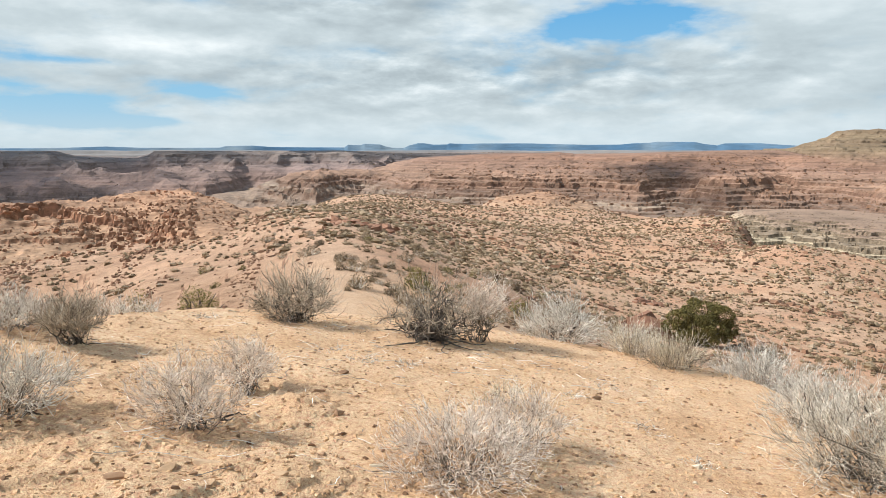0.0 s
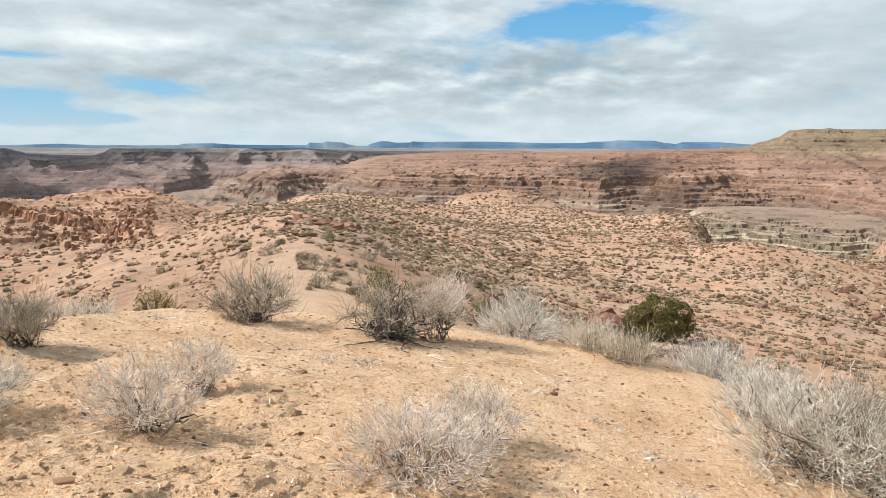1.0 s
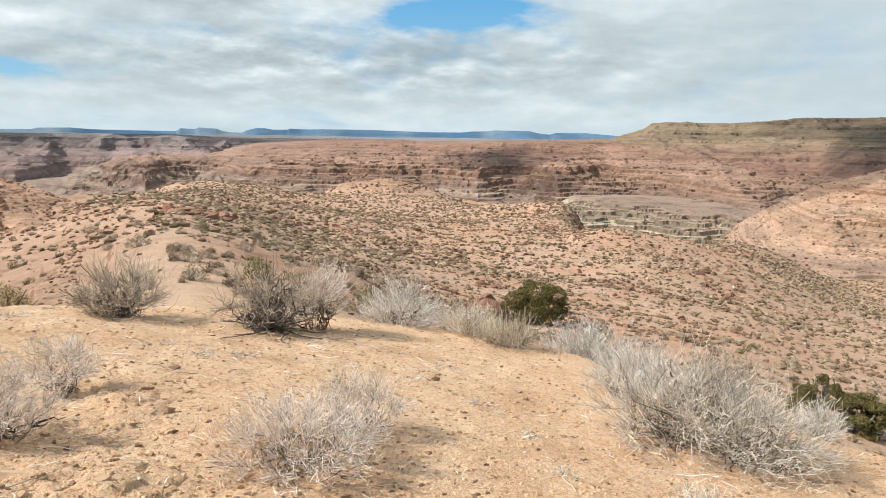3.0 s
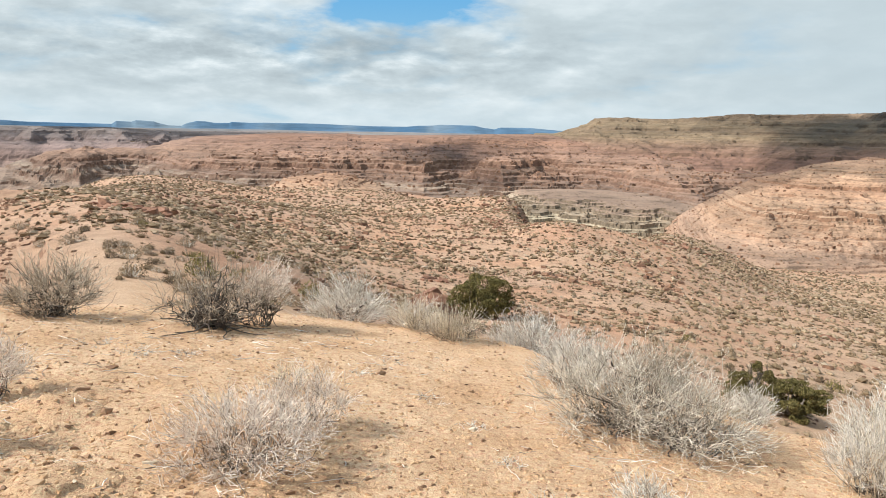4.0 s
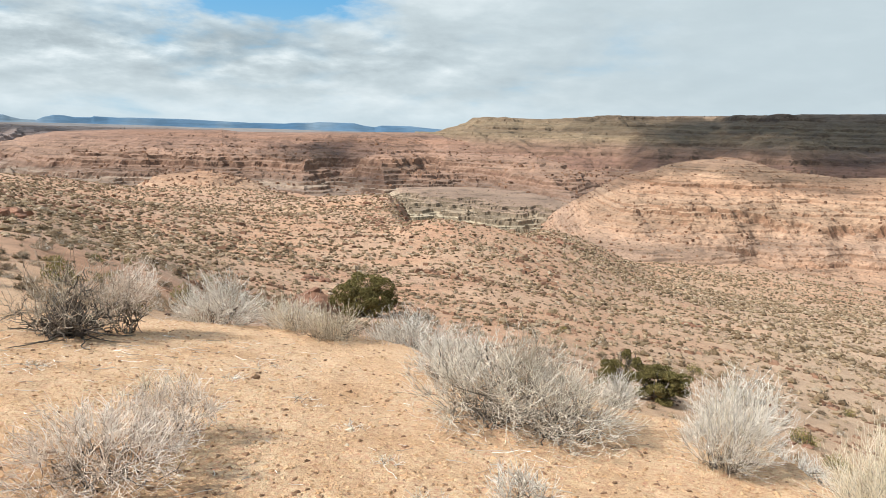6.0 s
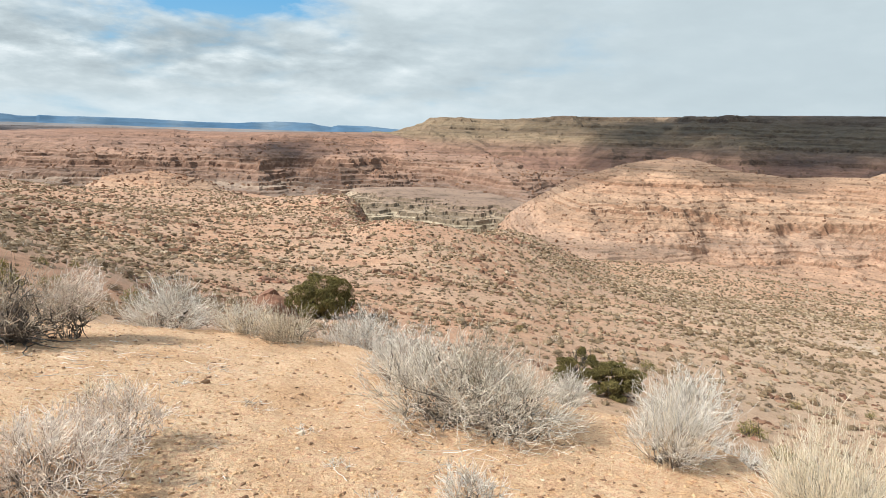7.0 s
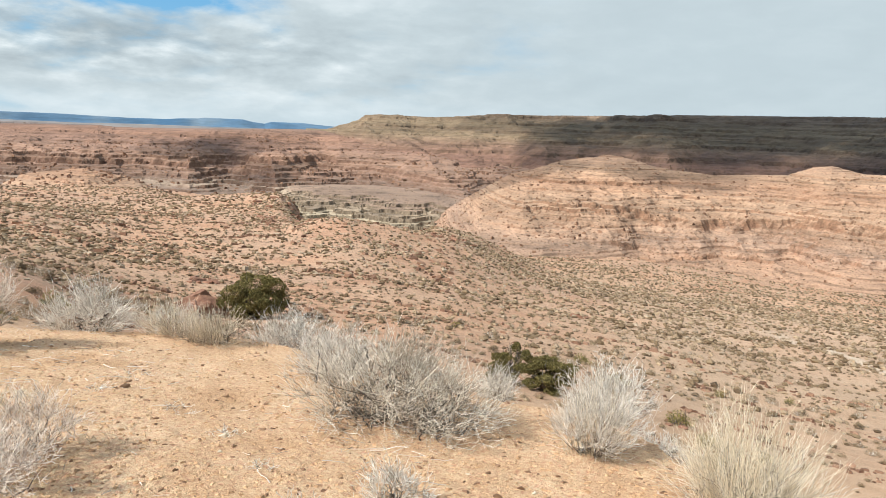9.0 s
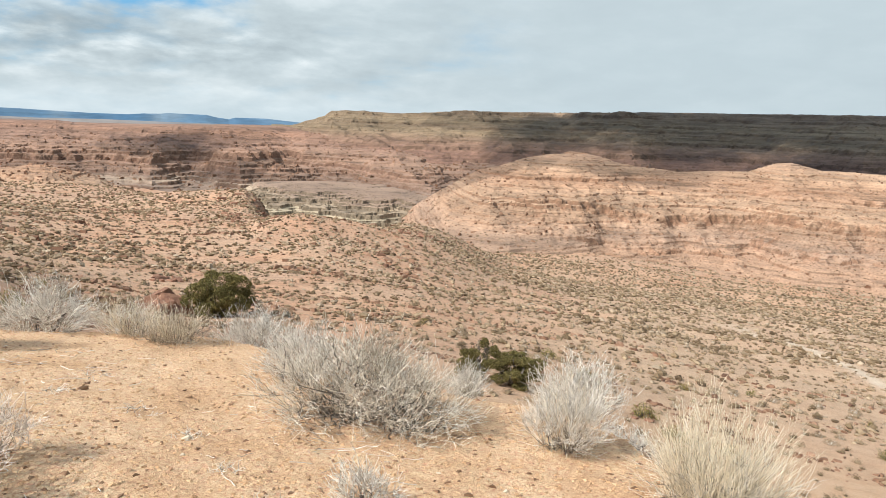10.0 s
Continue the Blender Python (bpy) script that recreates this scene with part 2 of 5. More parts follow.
def rock_material(name, a, b, c3):
    m = Nodes(name)
    p = m.coords()
    n1, n2 = m.noise(p, 3.0, 6), m.noise(p, 40, 6, 0.7)
    c = m.ramp(n1, [(0.3, a), (0.5, b), (0.7, c3)])
    c = m.mix(0.45, c, m.ramp(m.add("ObjectInfo").outputs["Random"], [(0, grey(0.35)), (1, grey(0.65))]), "OVERLAY")
    c = m.mix(0.4, c, m.ramp(n2, [(0.3, grey(0.35)), (0.7, grey(0.65))]), "OVERLAY")
    m.bump(n2, 0.6, 0.01)
    return m.done(c, 0.9)


SOIL = soil_material()
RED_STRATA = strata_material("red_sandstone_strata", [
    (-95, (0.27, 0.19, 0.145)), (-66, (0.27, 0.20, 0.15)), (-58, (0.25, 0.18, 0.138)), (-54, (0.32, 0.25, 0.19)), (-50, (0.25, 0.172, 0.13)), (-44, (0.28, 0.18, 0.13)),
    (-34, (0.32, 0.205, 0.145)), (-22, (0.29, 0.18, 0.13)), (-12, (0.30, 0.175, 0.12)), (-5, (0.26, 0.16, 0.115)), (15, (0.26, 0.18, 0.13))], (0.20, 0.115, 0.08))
TAN_STRATA = strata_material("tan_mesa_strata", [
    (-60, (0.235, 0.135, 0.100)), (-25, (0.226, 0.133, 0.097)), (-12, (0.231, 0.147, 0.103)), (0, (0.240, 0.178, 0.114)), (9, (0.204, 0.148, 0.097)), (16, (0.226, 0.169, 0.107)),
    (26, (0.208, 0.152, 0.100)), (40, (0.217, 0.156, 0.111))], (0.136, 0.093, 0.065))
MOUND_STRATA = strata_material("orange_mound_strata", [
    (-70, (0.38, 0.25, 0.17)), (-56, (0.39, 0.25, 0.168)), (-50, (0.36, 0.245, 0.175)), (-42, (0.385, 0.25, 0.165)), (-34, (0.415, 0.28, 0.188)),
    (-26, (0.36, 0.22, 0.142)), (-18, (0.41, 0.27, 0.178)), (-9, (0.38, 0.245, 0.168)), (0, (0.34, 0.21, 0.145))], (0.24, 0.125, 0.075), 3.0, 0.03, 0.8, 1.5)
# Beds cooler and less saturated than nearer rock: aerial haze mixed into them.
CANYON_STRATA = strata_material("hazy_canyon_strata", [
    (-110, (0.25, 0.215, 0.19)), (-80, (0.27, 0.21, 0.18)), (-60, (0.29, 0.195, 0.16)), (-40, (0.26, 0.19, 0.168)), (-20, (0.205, 0.17, 0.158)), (5, (0.225, 0.185, 0.158))],
    (0.19, 0.14, 0.125), 10, 0.006, 3.0, 0.5)
SPUR_ROCK = strata_material("red_rock_spur", [
    (-22, (0.42, 0.275, 0.175)), (-12, (0.45, 0.295, 0.19)), (-8, (0.40, 0.245, 0.155)), (-4, (0.35, 0.20, 0.13))], (0.30, 0.125, 0.068), 2.0, 0.1, 0.5, 3.0)
CHALK_ROCK = strata_material("pale_chalk_beds", [
    (-66, (0.33, 0.29, 0.20)), (-63.5, (0.46, 0.40, 0.29)), (-62, (0.27, 0.225, 0.15)), (-59, (0.46, 0.385, 0.275)), (-57, (0.27, 0.205, 0.145)), (-55, (0.38, 0.30, 0.215)), (-52.5, (0.28, 0.20, 0.148)), (-40, (0.27, 0.182, 0.135))], (0.235, 0.188, 0.135), 1.5, 0.05, 0.6, 1.8)


def vapour_material():
    """Cloud that lets a part of the light through."""
    m = Nodes("cloud_vapour")
    m.done((0.85, 0.86, 0.88), 1.0)
    m.bsdf.inputs["Alpha"].default_value = 0.23
    return m.mat


CLOUD_WHITE = vapour_material()


# Remote rock whose base colour already holds the haze of distance.
def haze_material(name, a, b, c3):
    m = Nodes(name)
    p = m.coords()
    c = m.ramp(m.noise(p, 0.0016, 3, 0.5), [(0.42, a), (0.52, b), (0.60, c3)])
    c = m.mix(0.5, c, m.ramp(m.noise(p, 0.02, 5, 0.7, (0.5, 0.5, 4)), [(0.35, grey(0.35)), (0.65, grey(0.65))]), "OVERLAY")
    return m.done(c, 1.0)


# the blue is distance haze painted into the mesas' colour
FAR_HAZE_BLUE = haze_material("far_mesa_haze_blue", (0.07, 0.15, 0.245), (0.11, 0.19, 0.275), (0.20, 0.265, 0.315))
# grey-brown rock paled by haze, which is part of these colours
FAR_HAZE_GREY = haze_material("plateau_haze_grey", (0.21, 0.205, 0.205), (0.25, 0.235, 0.225), (0.29, 0.26, 0.24))
TWIG_PALE = plant_material("pale_grey_twigs", (0.20, 0.17, 0.135), (0.64, 0.58, 0.50), (0.96, 0.915, 0.83))
TWIG_PINK = plant_material("pinkish_dry_twigs", (0.24, 0.18, 0.135), (0.74, 0.62, 0.515), (0.96, 0.88, 0.78))
TWIG_GREY = plant_material("grey_twigs", (0.12, 0.098, 0.075), (0.60, 0.53, 0.43), (0.95, 0.88, 0.76))
TWIG_BROWN = plant_material("brownish_grey_twigs", (0.13, 0.10, 0.075), (0.40, 0.33, 0.25), (0.68, 0.60, 0.48))
TWIG_OLD = plant_material("old_brown_bark", (0.07, 0.055, 0.042), (0.20, 0.16, 0.125), (0.42, 0.36, 0.29))
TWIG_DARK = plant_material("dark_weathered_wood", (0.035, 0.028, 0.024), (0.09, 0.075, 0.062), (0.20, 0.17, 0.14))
GRASS_STRAW = plant_material("dry_straw_blades", (0.40, 0.33, 0.22), (0.77, 0.67, 0.50), (0.96, 0.88, 0.72))
CHIP_TAN = plant_material("tan_stone_chips", (0.38, 0.225, 0.12), (0.50, 0.31, 0.17), (0.62, 0.42, 0.25), 0.9)
CHIP_SAND = plant_material("sandy_clods", (0.50, 0.30, 0.16), (0.60, 0.385, 0.215), (0.69, 0.475, 0.29), 0.95)
CHIP_DARK = plant_material("brown_stone_chips", (0.16, 0.09, 0.05), (0.26, 0.15, 0.09), (0.36, 0.23, 0.14), 0.9)
CHIP_RED = plant_material("red_stone_rubble", (0.13, 0.07, 0.045), (0.24, 0.135, 0.085), (0.34, 0.21, 0.14), 0.9)
CHIP_SPUR = plant_material("red_spur_blocks", (0.16, 0.08, 0.048), (0.28, 0.15, 0.09), (0.41, 0.255, 0.165), 0.9)
LEAF_OLIVE = plant_material("yellow_olive_leaves", (0.10, 0.09, 0.025), (0.20, 0.17, 0.05), (0.32, 0.265, 0.095))
LEAF_JUNIPER = plant_material("juniper_scale_leaves", (0.06, 0.05, 0.018), (0.145, 0.122, 0.040), (0.27, 0.225, 0.085))
SCRUB_TAN = plant_material("tan_grey_scrub", (0.20, 0.14, 0.083), (0.30, 0.222, 0.14), (0.40, 0.305, 0.20))
SCRUB_BROWN = plant_material("brown_green_scrub", (0.10, 0.066, 0.038), (0.165, 0.115, 0.066), (0.24, 0.175, 0.105))
SCRUB_PALE = plant_material("pale_grey_scrub", (0.26, 0.195, 0.128), (0.345, 0.268, 0.185), (0.44, 0.35, 0.255))
BARK = plant_material("grey_juniper_bark", (0.10, 0.085, 0.07), (0.20, 0.17, 0.145), (0.30, 0.27, 0.23))
ROCK_BROWN = rock_material("brown_sandstone", (0.22, 0.12, 0.07), (0.32, 0.19, 0.11), (0.42, 0.27, 0.17))
ROCK_TAN = rock_material("tan_sandstone_chips", (0.36, 0.23, 0.13), (0.50, 0.33, 0.20), (0.62, 0.45, 0.30))
ROCK_PALE = rock_material("pale_limestone", (0.55, 0.45, 0.33), (0.66, 0.56, 0.42), (0.74, 0.65, 0.52))
ROCK_SPUR = rock_material("red_spur_sandstone", (0.22, 0.105, 0.06), (0.36, 0.185, 0.11), (0.46, 0.27, 0.17))
ROCK_RED = rock_material("red_sandstone_boulders", (0.16, 0.085, 0.058), (0.26, 0.135, 0.088), (0.36, 0.215, 0.145))

# ---- the land ----


def lattice(ix, iy, seed):
    h = (ix.astype(np.int64) * 374761393 + iy.astype(np.int64) * 668265263 + seed * 974634777) & 0x7FFFFFFF
    h = ((h ^ (h >> 13)) * 1274126177) & 0x7FFFFFFF
    return ((h ^ (h >> 16)) & 0xFFFF) / 65535.0


def value_noise(x, y, seed=0):
    """Smooth noise from 0 to 1 on a unit lattice."""
    fx, fy = np.floor(x), np.floor(y)
    u, v = x - fx, y - fy
    u, v = u * u * (3 - 2 * u), v * v * (3 - 2 * v)
    ix, iy = fx.astype(np.int64), fy.astype(np.int64)
    a, b = lattice(ix, iy, seed), lattice(ix + 1, iy, seed)
    c, d = lattice(ix, iy + 1, seed), lattice(ix + 1, iy + 1, seed)
    return (a * (1 - u) + b * u) * (1 - v) + (c * (1 - u) + d * u) * v


def fbm(x, y, size, octaves=4, seed=0, gain=0.5):
    """Fractal noise from about -1 to 1; size is its widest feature in metres."""
    total, amp, norm = 0.0, 1.0, 0.0
    for k in range(octaves):
        s = 2.03 ** k / size
        total = total + amp * (2 * value_noise(x * s + 17.3 * k, y * s - 9.1 * k, seed + k) - 1)
        norm += amp
        amp *= gain
    return total / norm


def ridged(x, y, size, octaves=3, seed=0):
    """Noise with sharp crests, from 0 to 1."""
    return 1 - np.abs(fbm(x, y, size, octaves, seed)) * 2.0


def smooth(x, lo, hi):
    t = np.clip((x - lo) / (hi - lo), 0, 1)
    return t * t * (3 - 2 * t)


def hermite(xs, ys, x):
    """A smooth curve through (xs, ys)."""
    xs, ys = np.asarray(xs, float), np.asarray(ys, float)
    m = np.gradient(ys, xs)
    x = np.clip(x, xs[0], xs[-1])
    i = np.clip(np.searchsorted(xs, x) - 1, 0, len(xs) - 2)
    h = xs[i + 1] - xs[i]
    t = (x - xs[i]) / h
    return ((2 * t**3 - 3 * t**2 + 1) * ys[i] + (t**3 - 2 * t**2 + t) * h * m[i]
            + (-2 * t**3 + 3 * t**2) * ys[i + 1] + (t**3 - t**2) * h * m[i + 1])


def terrace(z, x, y, lo, hi, seed, size=60.0, strength=1.0, gate=0.30):
    """Turn an even slope into ledges. Beds between lo and hi metres thick, hard or soft, come and go along the wall; below each hard bed's top stands a cliff."""
    g = np.random.default_rng(seed)
    thick = lo * (hi / lo) ** g.uniform(0, 1, 700)
    tops = np.concatenate([[-400], -400 + np.cumsum(thick)])
    hard = g.uniform(0, 1, 700) ** 0.8
    i = np.clip(np.searchsorted(tops, z, side="right") - 1, 0, 699)
    h = thick[i]
    u = (z - tops[i]) / h
    s = np.where(u < 0.93, 0.36 * u / 0.93, 0.36 + 0.64 * (u - 0.93) / 0.07)
    here = smooth(value_noise(x / size + i * 7.31, y / size + i * 3.17, seed) * 0.65 + value_noise(x / size * 3.7 + i, y / size * 3.7, seed + 1) * 0.35, gate, gate + 0.3)
    k = np.clip(hard[i] * 1.6, 0, 1) * here * strength
    return tops[i] + h * (u * (1 - k) + s * k)


def sheet(name, x, y, z, material, attrs=None, soft=True):
    """One mesh from a grid of places."""
    rows, cols = x.shape
    me = bpy.data.meshes.new(name)
    co = np.stack([x, y, z], -1).reshape(-1, 3)
    idx = np.arange(rows * cols).reshape(rows, cols)
    q = np.stack([idx[:-1, :-1], idx[:-1, 1:], idx[1:, 1:], idx[1:, :-1]], -1).reshape(-1, 4)
    fill_mesh(me, co, q)
    me.polygons.foreach_set("use_smooth", np.full(len(q), soft))
    for key, val in (attrs or {}).items():
        me.attributes.new(key, "FLOAT", "POINT").data.foreach_set("value", val.reshape(-1).astype(np.float32))
    me.materials.append(material)
    return new(name, me)


def fill_mesh(me, co, faces):
    n, k = faces.shape
    me.vertices.add(len(co))
    me.vertices.foreach_set("co", np.asarray(co, np.float32).reshape(-1))
    me.loops.add(n * k)
    me.loops.foreach_set("vertex_index", faces.reshape(-1).astype(np.int32))
    me.polygons.add(n)
    me.polygons.foreach_set("loop_start", np.arange(0, n * k, k, dtype=np.int32))
    me.polygons.foreach_set("use_smooth", np.zeros(n, bool))
    me.update(calc_edges=True)


def polar(az, r):
    """Plan places from azimuths (degrees, to the right of straight ahead) and distances."""
    A, Rr = np.meshgrid(np.radians(az), r)
    return np.degrees(A), Rr, Rr * np.sin(A), Rr * np.cos(A)


# Sections through the land: its height along ten directions from the knoll.
SECTION_AZ = [-32, -20, -8, 3, 12, 22, 26, 35, 43, 62]
SECTION_R = [20, 50, 100, 150, 200, 250, 330, 430, 600]
SECTIONS = {
    -32: [-5.0, -10.0, -12.0, -14.0, -32, -50, -62, -75, -85],
    -20: [-4.0, -6.8, -9.5, -11.0, -22, -38, -55, -68, -80],
    -8: [-3.3, -4.4, -6.9, -10.5, -14, -18, -23, -28, -70],
    3: [-4.1, -7.2, -12.5, -16.0, -19.5, -23, -27, -33, -60],
    12: [-5.2, -10.2, -16.2, -20.5, -24, -26.5, -30, -34, -58],
    22: [-6.0, -11.6, -18.0, -21.5, -24.2, -25.6, -28.0, -56, -64],
    26: [-6.2, -12.0, -18.0, -21.0, -24, -45, -57, -64, -66],
    35: [-6.4, -12.5, -19.5, -24.0, -26.7, -31, -56, -65, -68],
    43: [-6.5, -13.5, -22.0, -29.5, -36.5, -43, -52, -60, -68],
    62: [-8.5, -15.5, -24.5, -34.0, -42, -49, -58, -66, -72],
}
CREST_AZ = [-60, -27, -17, 5, 21, 32, 42, 53, 62, 90]
CREST_R = [7.5, 8.3, 9.5, 9.7, 9.3, 7.3, 6.6, 6.1, 4.6, 4.0]


def knoll(x, y):
    return -0.119 * x - 0.096 * y


def land(x, y, fine=True):
    """Height of the open ground at plan places x, y (arrays)."""
    x, y = np.asarray(x, float), np.asarray(y, float)
    r = np.maximum(np.hypot(x, y), 0.01)
    az = np.degrees(np.arctan2(x, y))
    a = np.clip(az, -32, 62)
    lr, ln = np.log(np.clip(r, 20, 600)), np.log(SECTION_R)
    cuts = np.stack([hermite(ln, SECTIONS[k], lr) for k in SECTION_AZ])
    xs = np.asarray(SECTION_AZ, float)
    i = np.clip(np.searchsorted(xs, a) - 1, 0, len(xs) - 2)
    h = xs[i + 1] - xs[i]
    t = (a - xs[i]) / h
    flat = cuts.reshape(len(xs), -1)
    lean = np.gradient(flat, xs, axis=0) * 0.8
    lean[SECTION_AZ.index(22)] *= 0.05   # the plain stays level up to its rim
    j = np.arange(flat.shape[1]).reshape(i.shape)
    outer = ((2 * t**3 - 3 * t**2 + 1) * flat[i, j] + (t**3 - 2 * t**2 + t) * h * lean[i, j]
             + (-2 * t**3 + 3 * t**2) * flat[i + 1, j] + (t**3 - t**2) * h * lean[i + 1, j])
    crest = hermite(CREST_AZ, CREST_R, az)
    inner = knoll(x, y) * np.where(np.abs(az) > 100, 0.6, 1.0)
    at_crest = knoll(x / r * crest, y / r * crest)
    # a rounded shoulder, then the slope down to the first section
    u = np.clip((r - crest) / np.maximum(20 - crest, 1), 0, 1)
    z20 = hermite(SECTION_AZ, [SECTIONS[k][0] for k in SECTION_AZ], a)
    slope = at_crest + (z20 - at_crest) * (1 - (1 - u) ** 1.7)
    z = np.where(r < crest, inner, np.where(r < 20, slope, outer))
    back = smooth(np.abs(az), 95, 130)
    z = z * (1 - back) + back * (-r * 0.06 - 0.0002 * r * np.minimum(r, 200))
    z = np.where(r > 600, np.maximum(z, -90), z)
    if fine:
        far = smooth(r, 12, 60)
        z = z + far * (fbm(x, y, 60, 5, 3) * 0.9 * smooth(r, 30, 120) + fbm(x, y, 14, 4, 8) * 0.5 + fbm(x, y, 3.0, 3, 9) * 0.10)
        gullies = smooth(r, 40, 120) * smooth(az, 25, 45)
        z = z - gullies * ridged(x * 0.8 + y * 0.5, y * 0.4 - x * 0.5, 38, 3, 21) * 1.6
        z = z + (1 - far) * (fbm(x, y, 2.6, 4, 5) * 0.055 + fbm(x, y, 0.55, 3, 6) * 0.038 * (0.4 + 0.6 * smooth(-x, -1.5, 1.5)) + fbm(x, y, 0.14, 2, 7) * 0.016)
        crust = (1 - smooth(r, 5.0, 7.0)) * smooth(-az, 3, 14) * (1 - far)
        q = fbm(x, y, 0.9, 4, 15) * 4.0 + 20
        z = z + crust * 0.034 * (np.floor(q) + smooth(q - np.floor(q), 0.8, 1.0) - 20)
        rough = (1 - smooth(az, -15, -6)) * smooth(r, 15, 30) * (1 - back)
        z = terrace(z + rough * fbm(x, y, 9, 4, 51) * 0.6, x, y, 0.3, 1.0, 52, 10, rough * 0.85, 0.34)
        ledges = smooth(r, 70, 130) * (1 - smooth(r, 440, 600)) * smooth(az, -4, 6) * (1 - smooth(az, 27, 34))
        bend = fbm(x, y, 70, 4, 31) * 2.2
        z = terrace(z + bend, x, y, 0.9, 2.8, 33, 26, ledges) - bend
        z = z + smooth(r, 55, 90) * fbm(x, y, 3.5, 3, 35) * 0.16
    return z


def wash(az, r):
    """A dry sandy wash down the slope: 1 in its bed, 0 outside."""
    bed = np.interp(az, [52, 58, 61, 62.6, 64.6, 66.5, 68.3, 70.2, 80], [146, 147, 143, 136, 118, 106.5, 94.5, 83.5, 52])
    return 0.8 * np.exp(-((r - bed) / (1.8 + 0.020 * r)) ** 2) * smooth(az, 58, 63)


def build_ground():
    az = np.concatenate([np.linspace(-180, -42, 24), np.arange(-40, 79.9, 0.23), np.linspace(82, 180, 18)])
    r = np.concatenate([[0.0, 0.3, 0.6], np.geomspace(0.9, 2.3, 12), np.geomspace(2.35, 9.9, 230), np.geomspace(10, 640, 370), [800, 1100, 1600, 2400, 3600, 4950]])
    A, Rr, x, y = polar(az, r)
    z = land(x, y)
    red = smooth(Rr, 12, 40) * (1 - 0.35 * smooth(A, 38, 60) * (1 - smooth(Rr, 60, 120))) * (0.85 + 0.25 * fbm(x, y, 40, 3, 12))
    pale = np.exp(-((A + 10) / 4.0) ** 2) * smooth(Rr, 9, 16) * (1 - smooth(Rr, 34, 55)) * (0.5 + 0.5 * fbm(x, y, 9, 3, 44))
    chalk = smooth(-z, 40, 52) * (1 - smooth(A, 36, 42)) * smooth(A, 18, 23)
    pale = pale + smooth(A, 40, 56) * smooth(Rr, 15, 50) * (1 - smooth(Rr, 200, 280)) * 0.5
    stony = (1 - smooth(A, -17, -5)) * smooth(Rr, 12, 26) * np.clip(0.62 + 0.75 * fbm(x, y, 22, 5, 47, 0.65), 0, 1)
    g = sheet("ground", x, y, z, SOIL, {"stony": stony, "bed": wash(A, Rr), "red": np.clip(red, 0, 1), "pale": np.clip(pale, 0, 1), "chalk": np.clip(chalk, 0, 1)})
    return tagged(g, "sandy orange desert ground sloping to a reddish plain", "ground", kind="structure")


def wall(name, material, label, category, az, r, foot, top, beds, gully=(120, 0.16), swell=(50, 14), push=(0.06, 0.02), seed=0, shape=1.0, strength=1.0, fall=0.0, fluting=1.0, hard=((-200, 1.0), (200, 1.0)), size=60.0, profile=((0, 0), (1, 1)), gate=0.30):
    """An escarpment seen across the land. foot and top: rows of (azimuth, distance, height); beds: the least and greatest thickness of its layers."""
    A, Rr, x, y = polar(az, r)
    f, t = np.asarray(foot, float).T, np.asarray(top, float).T
    rf, zf = np.interp(A, f[0], f[1]), np.interp(A, f[0], f[2])
    rt, zt = np.interp(A, t[0], t[1]), np.interp(A, t[0], t[2])
    span = rt - rf
    u = (Rr - rf) / span
    across = np.radians(A) * float(np.mean(rf))
    # gullies run down the slope, swells break its line
    bite = (ridged(across, Rr * 0.22, gully[0], 4, seed) - 0.5) * gully[1]
    for k, (s, p) in enumerate(zip(swell, push)):
        bite = bite + p * (ridged(x, y, s, 3, seed + 7 * k + 3) - 0.5)
    u = u + bite * smooth(u, -0.1, 0.2) * (1 - 0.8 * smooth(u, 0.75, 1.0))
    c = np.clip(u, -0.6, 1.0)
    pr = np.asarray(profile, float).T
    rise = np.where(c < 0, c, np.interp(np.abs(c) ** shape, pr[0], pr[1]))
    z = zf + (zt - zf) * rise
    bend = fbm(x, y, 260, 3, seed + 50) * 2.0 + fbm(x, y, 40, 3, seed + 55) * 0.5
    hd = np.asarray(hard, float).T
    z = terrace(z + bend, x, y, beds[0], beds[1], seed + 5, size, strength * np.interp(z, hd[0], hd[1]), gate) - bend
    z = z + (fbm(x, y, 18, 3, seed + 70) * 1.1 + fbm(x, y, 5, 2, seed + 71) * 0.5) * fluting * (0.35 + 0.65 * smooth(u, 0, 0.15)) * (1 - 0.6 * smooth(u, 0.9, 1.0))
    over = np.clip(u - 1.0, 0, None) * span
    z = np.where(u > 1.0, np.minimum(z, zt + fbm(x, y, 30, 3, seed + 80) * 0.5) - over * fall, z)
    # it sinks into the ground on its near side
    z = np.where(u < -0.05, z - 20 * smooth(-u, 0.05, 0.4), z)
    edge = np.minimum(smooth(A, az[0], az[0] + 1.0), 1 - smooth(A, az[-1] - 1.0, az[-1]))
    z = z * edge + (-100) * (1 - edge)
    ob = sheet(name, x, y, z, material, soft=False)
    WALLS[name] = (x, y, z)
    return tagged(ob, label, category, kind="structure")


WALLS = {}


